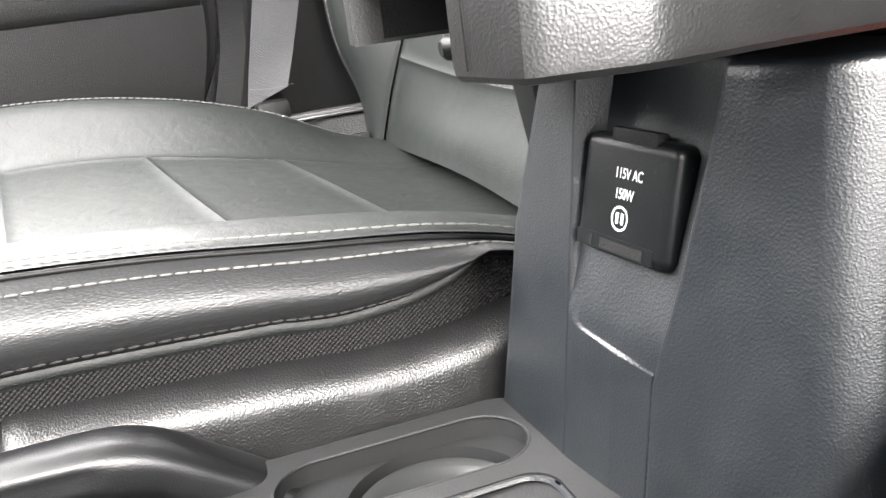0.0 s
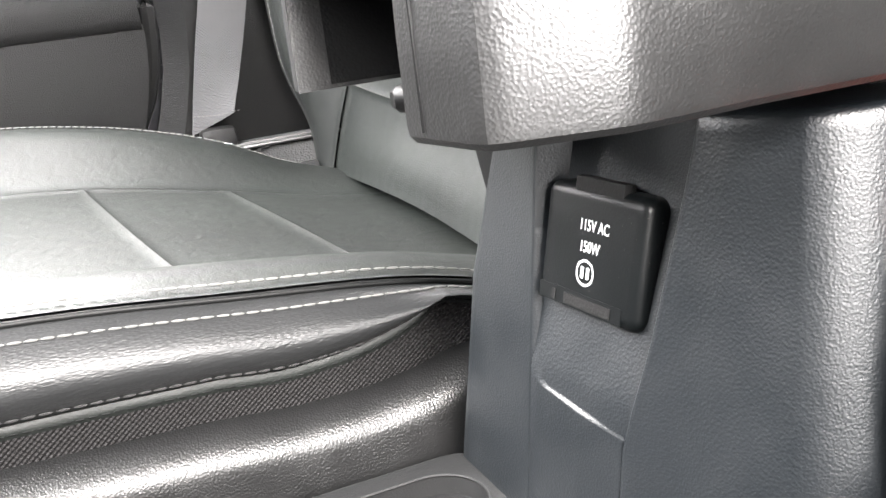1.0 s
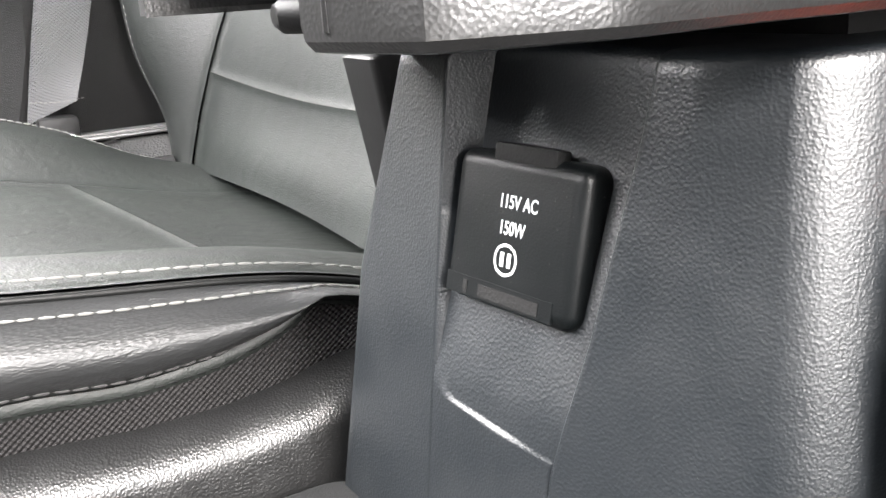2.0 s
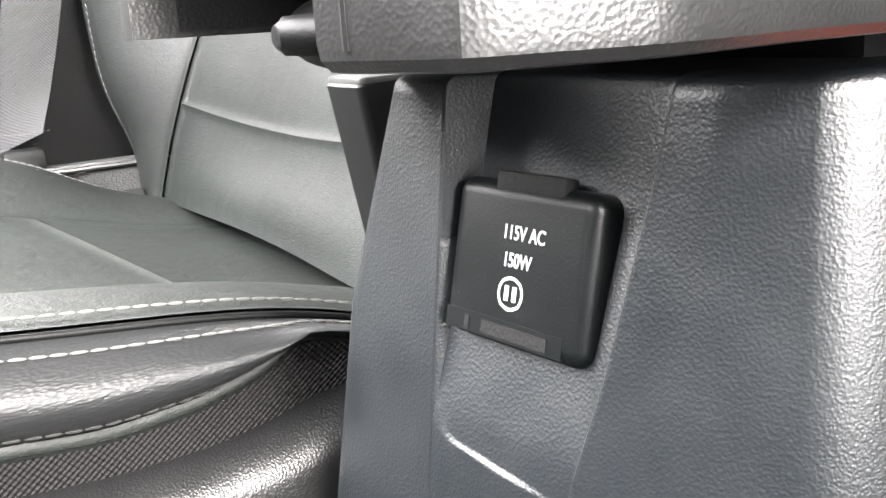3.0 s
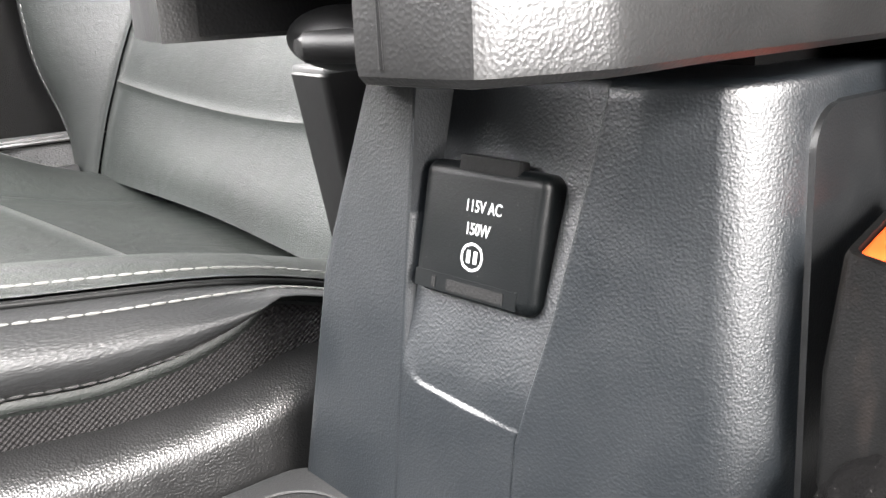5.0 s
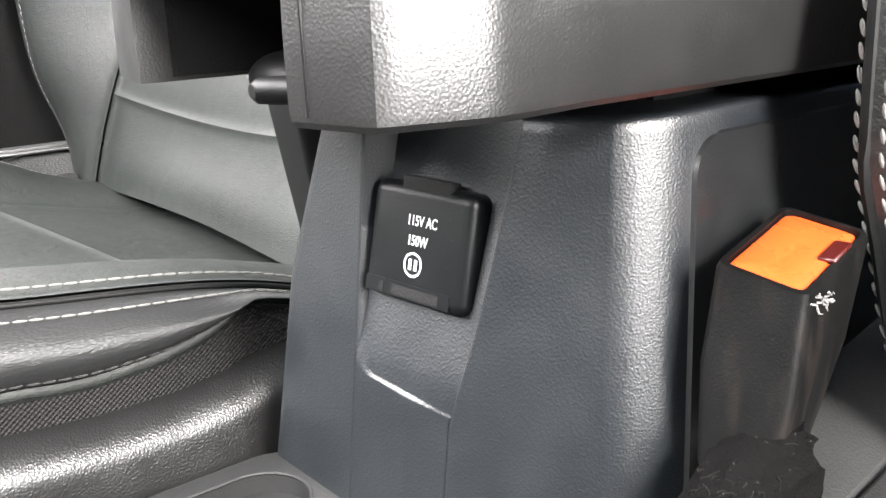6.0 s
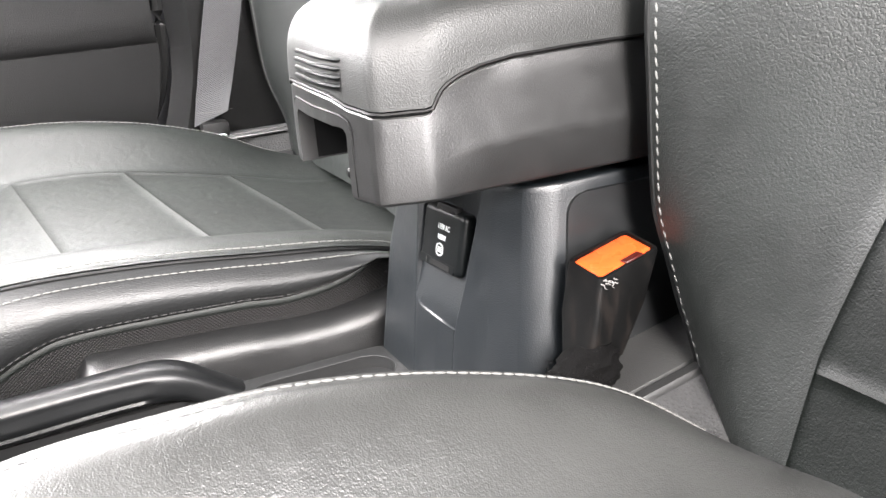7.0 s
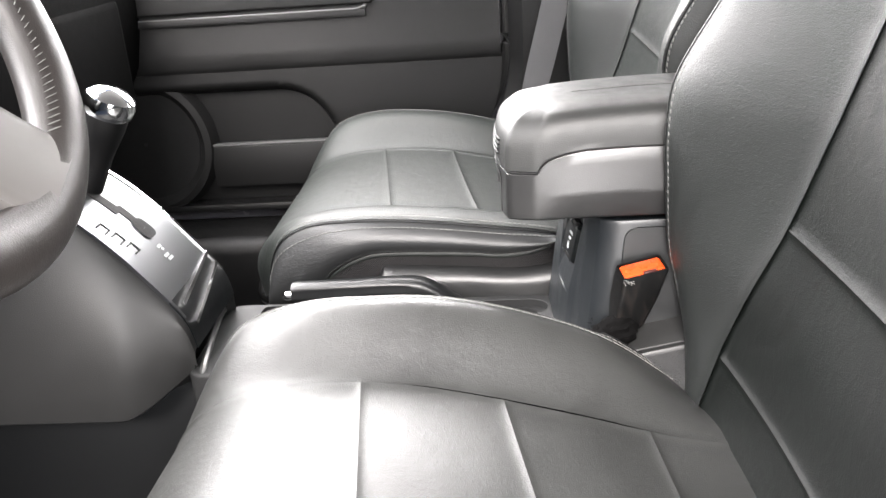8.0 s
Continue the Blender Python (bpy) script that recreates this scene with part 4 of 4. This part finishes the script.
def buckle():
    b = thing("seat_belt_buckle", (0.12, -0.044, 0.30), "worn black seat belt buckle with orange release button", "seat belt buckle")
    top = [Vector((0.1025, -0.0318, 0.4340)), Vector((0.1467, -0.0261, 0.4420)), Vector((0.1520, -0.0525, 0.4370)), Vector((0.1075, -0.0580, 0.4285))]
    low = [p + Vector((-0.0092 - dx, 0.0, -0.060)) for p, dx in zip(top, (0.0, 0.011, 0.011, 0.0))]

    def ring(quad, inset, lift, r=0.004, n=4):
        cen = sum(quad, Vector()) / 4
        up = (quad[1] - quad[0]).cross(quad[3] - quad[0]).normalized()
        if up.z < 0:
            up = -up
        out = []
        for i in range(4):
            p, a, c = quad[i], (quad[i - 1] - quad[i]).normalized(), (quad[(i + 1) % 4] - quad[i]).normalized()
            q = p + (a + c) * inset
            for k in range(n + 1):
                t = k / n
                out.append(q + a * r * (1 - t) ** 2 + c * r * t ** 2 + up * lift)
        return out
    mid = [l.lerp(t, 0.5) for l, t in zip(low, top)]
    rows = [ring(low, 0.008, -0.006), ring(low, 0.002, 0), ring(mid, -0.0005, 0), ring(top, 0.0, -0.002), ring(top, 0.0005, 0.0), ring(top, 0.0022, 0.0002, 0.003), ring(top, 0.0024, -0.004, 0.003)]
    part("housing", sheet(rows, close_u=True, cap=True), WORN, b)
    rows = [ring(top, 0.0028, -0.004, 0.003), ring(top, 0.0030, -0.0012, 0.003), ring(top, 0.0042, -0.0004, 0.003), ring(top, 0.012, -0.0012, 0.001)]
    bm = sheet(rows, close_u=True, cap=True)
    part("release_button", bm, ORANGE, b, "glossy orange release button")
    cen = (top[2] + top[3]) / 2 + Vector((0.004, 0.0046, 0.0018))
    part("slot", box((-0.0065, -0.0026, -0.0008), (0.0065, 0.0026, 0.0006), 0.0004, 1, m=Matrix.Translation(cen) @ pose(0, 0, 0, 0, -10, 8)), RED, b)
    # crumpled boot at the foot
    rows = []
    for i in range(22):
        f = i / 21
        cx, cy, z = lerp(0.093, 0.108, f), -0.0500, lerp(0.352, 0.388, f)
        row = []
        for k in range(28):
            a = 2 * math.pi * k / 28
            rr = (0.010 + 0.010 * math.sin(math.pi * f)) * (1 - 0.15 * f) * (1 + 0.30 * noise.noise(Vector((math.cos(a) * 2.4, math.sin(a) * 2.4, f * 9))))
            row.append((cx + rr * 1.2 * math.cos(a), cy + rr * 0.85 * math.sin(a), z + 0.004 * noise.noise(Vector((a, f * 5, 3)))))
        rows.append(row)
    part("boot", sheet(rows, close_u=True, cap=True), FLUFF, b, "crumpled fuzzy dark boot at the buckle's foot")
    # wisps of lint: at the button's edge, down the housing and round the boot
    bm = bmesh.new()
    for k in range(8):
        p = top[3] + Vector((random.uniform(-0.001, 0.010), -0.0008, random.uniform(-0.003, 0.0005)))
        d = Vector((random.uniform(-1, 1), random.uniform(-0.5, 0), random.uniform(-0.8, 0.5))).normalized()
        e = Vector((random.uniform(-1, 1), 0, random.uniform(-1, 1))).normalized()
        L = random.uniform(0.002, 0.005)
        tube([p, p + d * L * 0.4 + e * 0.0008, p + d * L * 0.7 - e * 0.0006, p + d * L], [0.0004, 0.00036, 0.0003, 0.0001], 4, bm)
    tagged(part("lint", bm, LINT, b, "pale wisps of lint at the button"), kind="stuff")
    bm = bmesh.new()
    for k in range(60):
        a = random.uniform(math.pi * 0.9, math.pi * 2.1)
        p = Vector((0.093 + 0.016 * math.cos(a), -0.047 + 0.013 * math.sin(a), random.uniform(0.366, 0.388)))
        d = Vector((random.uniform(-1, 1), random.uniform(-1, 0.1), random.uniform(-1, 1))).normalized()
        L = random.uniform(0.002, 0.005)
        tube([p, p + d * L * 0.5 + Vector((0.001, 0, 0)), p + d * L], [0.00022, 0.0002, 0.0001], 3, bm)
    tagged(part("fluff", bm, DUSTY, b, "brown fluff round the boot"), kind="stuff")

    p = thing("passenger_buckle", (0.11, 0.185, 0.30), "black seat belt buckle beside the passenger seat", "seat belt buckle")
    bm = bmesh.new()
    rows = []
    for x0, x1, y0, y1, z in ((0.106, 0.124, 0.180, 0.196, 0.31), (0.103, 0.130, 0.178, 0.198, 0.36), (0.098, 0.134, 0.176, 0.200, 0.40), (0.087, 0.126, 0.174, 0.202, 0.4665), (0.088, 0.125, 0.175, 0.201, 0.468)):
        rows.append([(x, y, z + (x - 0.1) * 0.05) for x, y in stadium(x0, x1, y0, y1, 4, 0.003)])
    part("housing", sheet(rows, close_u=True, cap=True), BLACK, p)
    part("rim", prism(stadium(0.0875, 0.1255, 0.1745, 0.2015, 4, 0.003), 0.4665, 0.4695, None, 0.0008), GREY_TRIM, p)


buckle()


def handbrake():
    h = thing("handbrake", (-0.12, 0.138, 0.30), "black plastic handbrake lever with chrome button", "handbrake")
    pts = smooth_curve([(-0.268, 0.138, 0.339), (-0.20, 0.138, 0.341), (-0.14, 0.138, 0.343), (-0.105, 0.138, 0.340), (-0.075, 0.138, 0.322), (-0.045, 0.138, 0.300)], 50)
    bm = bmesh.new()
    rows = []
    for i, p in enumerate(pts):
        f = i / 49
        wid = lerp(0.0125, 0.015, ease((f - 0.3) / 0.4))
        hh = lerp(0.015, 0.012, f) * (1 if f > 0.02 else 0.93)
        row = []
        for k in range(36):
            a = 2 * math.pi * k / 36
            c, s = math.cos(a), math.sin(a)
            y = wid * abs(c) ** 0.7 * (1 if c > 0 else -1)
            z = hh * abs(s) ** 0.7 * (1 if s > 0 else -1)
            # grooves along the grip's flanks
            if abs(s) < 0.55 and 0.02 < f < 0.62:
                y *= 1 - 0.13 * math.exp(-((s - 0.22) / 0.12) ** 2) - 0.13 * math.exp(-((s + 0.32) / 0.12) ** 2)
            row.append((p[0], p[1] + y, p[2] + z))
        rows.append(row)
    part("grip", sheet(rows, close_u=True, cap=True), FINE_PLASTIC, h)
    part("button", tube([(-0.281, 0.138, 0.337), (-0.279, 0.138, 0.337), (-0.276, 0.138, 0.337), (-0.264, 0.138, 0.337)], [0.003, 0.0048, 0.0055, 0.0055], 14), CHROME, h, "chrome release button")
    part("arm", box((-0.16, 0.130, 0.29), (-0.06, 0.146, 0.315), 0.005, 2), GLOSS, h)


handbrake()


def stack():
    """The lower centre stack: bulging cheek, silver gear plate, lever."""
    st = thing("centre_stack", (-0.45, CENTRE, 0.0), "dark plastic lower centre stack with a silver gear plate", "dashboard")
    ramp = [(-0.338, 0.352), (-0.343, 0.376), (-0.354, 0.396), (-0.375, 0.424), (-0.41, 0.466), (-0.45, 0.504), (-0.50, 0.536), (-0.56, 0.56), (-0.68, 0.60)]
    prof = smooth_curve(ramp, 40)
    rows = []
    for i, (x, zt) in enumerate(prof):
        g = ease(i / 12)
        rows.append([(x - 0.02, 0.02, 0.15), (x - 0.02, 0.0, lerp(0.30, 0.275, g)), (x - 0.012, lerp(-0.012, -0.050, g), lerp(0.318, 0.281, g)), (x - 0.008, lerp(-0.016, -0.060, g), lerp(0.322, 0.288, g)),
                     (x - 0.005, lerp(-0.018, -0.066, g), lerp(lerp(0.322, 0.288, g), zt, 0.3)), (x - 0.003, lerp(-0.018, -0.056, g), lerp(0.29, zt, 0.62)),
                     (x - 0.001, lerp(-0.022, -0.038, g), lerp(0.29, zt, 0.87)), (x, -0.024, zt - 0.006), (x, -0.018, zt - 0.001), (x, 0.05, zt + 0.001), (x, 0.118, zt - 0.001), (x, 0.124, zt - 0.006), (x - 0.002, 0.130, lerp(0.2, zt, 0.8)), (x - 0.004, 0.134, 0.2), (x - 0.004, 0.134, 0.02)])
    part("body", sheet(rows), CHEEK, st)
    part("foot", box((-0.66, 0.0, 0.0), (-0.345, 0.128, 0.31), 0.01, 2), FINE_PLASTIC, st)

    def plate_sheet(s0, s1, y0, y1, lift, t, n=18):
        pr = prof[int(s0 * 39):int(s1 * 39) + 1]
        rows = []
        for i, (x, z) in enumerate(pr):
            a, b = prof[max(0, int(s0 * 39) + i - 1)], prof[min(39, int(s0 * 39) + i + 1)]
            nx, nz = (b[1] - a[1]), -(b[0] - a[0])
            k = math.hypot(nx, nz)
            nx, nz = nx / k, nz / k
            rows.append([(x + nx * lift, lerp(y0, y1, j / n), z + nz * lift) for j in range(n + 1)])
        return solid(sheet(rows), t)
    plate = part("gear_plate", plate_sheet(0.13, 0.72, -0.014, 0.112, 0.0035, 0.003), SILVER, st, "satin silver gear selector plate")
    part("rear_face", plate_sheet(0.0, 0.15, -0.020, 0.1165, 0.0022, 0.0015), COVER_PLASTIC, st, "smooth black face below the gear plate")
    # gate: a slot with a round lobe at its rear end
    def at(u, y, lift):
        i = u * 39
        a, b = prof[int(i)], prof[min(39, int(i) + 1)]
        p = lerp(np.array(a), np.array(b), i - int(i))
        d = np.array(b) - np.array(a)
        d = d / np.linalg.norm(d)
        return Vector((p[0] + d[1] * lift, y, p[1] - d[0] * lift))

    def flat_patch(u0, u1, y0, y1, lift, n=10):
        return solid(sheet([[at(lerp(u0, u1, i / n), lerp(y0, y1, j / 4), lift) for j in range(5)] for i in range(n + 1)]), 0.0006)
    def skew_patch(ua, ub, y0, y1, wide, lift, n=10):
        """A strip across the plate that starts at ua and ends at ub."""
        return solid(sheet([[at(lerp(ua, ub, i / n) + wide * k / 2, lerp(y0, y1, i / n), lift) for k in range(3)] for i in range(n + 1)]), 0.0012)
    bm = flat_patch(0.295, 0.375, 0.0495, 0.0620, 0.0042)
    merge(bm, flat_patch(0.36, 0.60, 0.0415, 0.0560, 0.0043))
    lobe = []
    for r in (0.0005, 0.0125):
        ring = []
        for a in np.linspace(0, 2 * math.pi, 33)[:-1]:
            ca, sa = math.cos(a), math.sin(a)
            d = (at(0.33, 0.056, 0.0046) - at(0.29, 0.056, 0.0046)).normalized()
            ring.append(at(0.292, 0.056, 0.0046) + d * (r * 1.1 * abs(ca) ** 0.6 * (1 if ca > 0 else -1)) + Vector((0, r * abs(sa) ** 0.6 * (1 if sa > 0 else -1), 0)))
        lobe.append(ring)
    sheet(lobe, bm, close_u=True)
    part("gate", bm, MATT, plate, "black gear lever slot")
    part("trim_strip", plate_sheet(0.10, 0.74, 0.111, 0.1155, 0.005, 0.005, 3), CHROME, plate)
    part("trim_strip", plate_sheet(0.10, 0.74, -0.0185, -0.0145, 0.004, 0.004, 3), SILVER, plate)
    part("trim_strip", skew_patch(0.097, 0.132, -0.004, 0.112, 0.009, 0.0052), CHROME, plate, "bright rear trim strip")
    part("trim_strip", skew_patch(0.045, 0.095, -0.004, 0.110, 0.008, 0.0045), CHROME, plate, "bright rear trim strip")
    # three outlined boxes and two small signs
    for u, y in ((0.340, -0.004), (0.300, 0.000), (0.260, 0.004)):
        bm = bmesh.new()
        for a, b, c, d in ((u, u + 0.004, y, y + 0.012), (u + 0.026, u + 0.030, y, y + 0.012), (u, u + 0.030, y + 0.011, y + 0.0125)):
            merge(bm, flat_patch(a, b, c, d, 0.0044, 2))
        part("marking", bm, MATT, plate)
    for u, y, ln in ((0.232, 0.044, 0.007), (0.222, 0.047, 0.004), (0.204, 0.040, 0.010), (0.192, 0.042, 0.010)):
        part("marking", flat_patch(u, u + 0.008, y, y + ln, 0.0044, 2), WHITE_PRINT, plate)

    g = thing("gear_lever", (-0.43, 0.058, 0.51), "black leather gear lever with chrome capped knob", "gear lever")
    base, tip = Vector((-0.460, 0.062, 0.510)), Vector((-0.411, 0.060, 0.606))
    axis = [base.lerp(tip, f) for f in np.linspace(0, 1, 24)]
    part("shaft", tube(axis, [0.0175 + 0.001 * f + 0.0045 * ease((f - 0.35) / 0.45) - 0.002 * ease((f - 0.85) / 0.15) for f in np.linspace(0, 1, 24)], 20), BLACK, g)
    d = (tip - base).normalized()
    cap = [tip + d * h for h in (-0.016, -0.013, -0.004, 0.004, 0.009, 0.012)]
    part("cap", tube(cap, [0.0240, 0.0262, 0.0270, 0.0250, 0.018, 0.004], 24), CHROME, g, "polished chrome cap")


stack()


def steering_wheel():
    w = thing("steering_wheel", (-0.38, -0.345, 0.755), "black leather steering wheel with grey spokes", "steering wheel")
    c = Vector((-0.383, -0.345, 0.757))
    tilt = radians(26)
    e1, e2 = Vector((0, 1, 0)), Vector((-math.sin(tilt), 0, math.cos(tilt)))
    nn = Vector((math.cos(tilt), 0, math.sin(tilt)))

    def on(a, r, h=0.0):
        a, r, h = float(a), float(r), float(h)
        return c + r * (math.cos(a) * e1 + math.sin(a) * e2) + nn * h
    rows = []
    for i in range(96):
        a = 2 * math.pi * i / 96
        thick = 0.0225 + 0.0015 * math.exp(-((math.cos(a) - 0.85) / 0.2) ** 2)
        rows.append([on(a, 0.180 + thick * math.cos(b), 0.85 * thick * math.sin(b)) for b in np.linspace(0, 2 * math.pi, 25)[:-1]])
    part("rim", sheet(rows, close_u=True, close_v=True), RIM_LEATHER, w, "worn grey-black leather rim")
    pts = [on(a, 0.180 - 0.0180, 0.0152) for a in np.linspace(-0.95, 4.1, 240)]
    part("stitching", stitches(pts, 0.0062, 0.0070, 0.0007, skew=0.009), THREAD, w)
    for a0, broad in ((-1.2, 1.0), (math.pi + 1.2, 1.0), (0.35, 0.30), (math.pi - 0.35, 0.30)):
        rows = []
        for f in [k / 13 for k in range(14)]:
            r = lerp(0.06, 0.174, f)
            half = broad * (lerp(0.040, 0.044, ease(f * 1.3)) + 0.006 * ease((f - 0.85) / 0.15))
            sink = lerp(-0.018, 0.009 if broad > 0.5 else 0.0, f ** 1.6)
            ring = []
            for b in np.linspace(0, 2 * math.pi, 17)[:-1]:
                p = on(a0, r, sink)
                side = -math.sin(a0) * e1 + math.cos(a0) * e2
                ring.append(p + side * half * abs(math.cos(b)) ** 0.3 * (1 if math.cos(b) > 0 else -1) + nn * 0.010 * abs(math.sin(b)) ** 0.4 * (1 if math.sin(b) > 0 else -1))
            rows.append(ring)
        part("spoke", sheet(rows, close_u=True, cap=True), GREY_SPOKE, w, "satin grey spoke")
    rows = []
    for r, h in ((0.078, -0.05), (0.080, -0.030), (0.074, -0.008), (0.058, 0.004), (0.03, 0.008), (0.002, 0.009)):
        rows.append([on(a, r * (1 + 0.05 * math.cos(4 * a)), h) for a in np.linspace(0, 2 * math.pi, 41)[:-1]])
    part("hub", sheet(rows, close_u=True), FINE_PLASTIC, w)
    rows = []
    for f in np.linspace(0, 1, 8):
        f = float(f)
        rows.append([c - nn * lerp(0.045, 0.36, f) + lerp(0.05, 0.085, f) * (math.cos(a) * e1 + math.sin(a) * e2) for a in np.linspace(0, 2 * math.pi, 25)[:-1]])
    part("column_shroud", sheet(rows, close_u=True), FINE_PLASTIC, w)


steering_wheel()


def dashboard():
    d = thing("dashboard", (-0.95, CENTRE, 0.5), "plastic dashboard above the footwells, its shadow put into the colour", "dashboard")
    prof = [(-1.22, 0.40), (-0.86, 0.40), (-0.74, 0.44), (-0.69, 0.52), (-0.67, 0.62), (-0.665, 0.70), (-0.68, 0.76), (-0.73, 0.80), (-0.85, 0.83), (-1.22, 0.84)]
    rows = [[(x, y, z) for x, z in prof] for y in (-0.72, -0.4, 0.0, 0.4, 0.815)]
    part("body", sheet(rows, cap=True), DASH_SHADE, d)
    part("glove_box_lid", box((-0.72, 0.22, 0.46), (-0.664, 0.72, 0.66), 0.02, 3), DASH_SHADE, d)


dashboard()


def seat_gap():
    """What fills the gap between the console and the driver's seat."""
    rise = lambda x: 0.355 + 0.2 * min(max(x - 0.119, -0.02), 0.12)
    xs = np.linspace(0.108, 0.36, 24)
    rows = [[(x, y, 0.02 if dz is None else rise(x) + dz) for y, dz in ((-0.0625, None), (-0.0625, -0.004), (-0.0605, 0.0), (-0.045, 0.005), (-0.026, 0.008), (-0.023, 0.006), (-0.022, None))] for x in xs]
    lone("rail_cover", sheet(rows, cap=True), GREY_GRAIN, "dark grained plastic cover between console and driver's seat", "cover", "structure")
    rows = [[(x, y, rise(x) + dz) for y, dz in ((-0.0715, -0.010), (-0.0715, -0.002), (-0.0700, 0.0), (-0.0645, 0.0006), (-0.0630, -0.001), (-0.0630, -0.010))] for x in xs]
    lone("trim_strip", sheet(rows, cap=True), GAP_TRIM, "satin grey plastic strip beside the driver's seat", "trim", "structure")
    rows = [[(x, y, rise(x) + dz) for y, dz in ((-0.0718, -0.004), (-0.078, -0.009), (-0.095, -0.018), (-0.115, -0.034), (-0.118, -0.14))] for x in xs]
    lone("gap_carpet", solid(sheet(rows), 0.004), CARPET, "dark carpet beside the driver's seat", "carpet", "structure")


seat_gap()
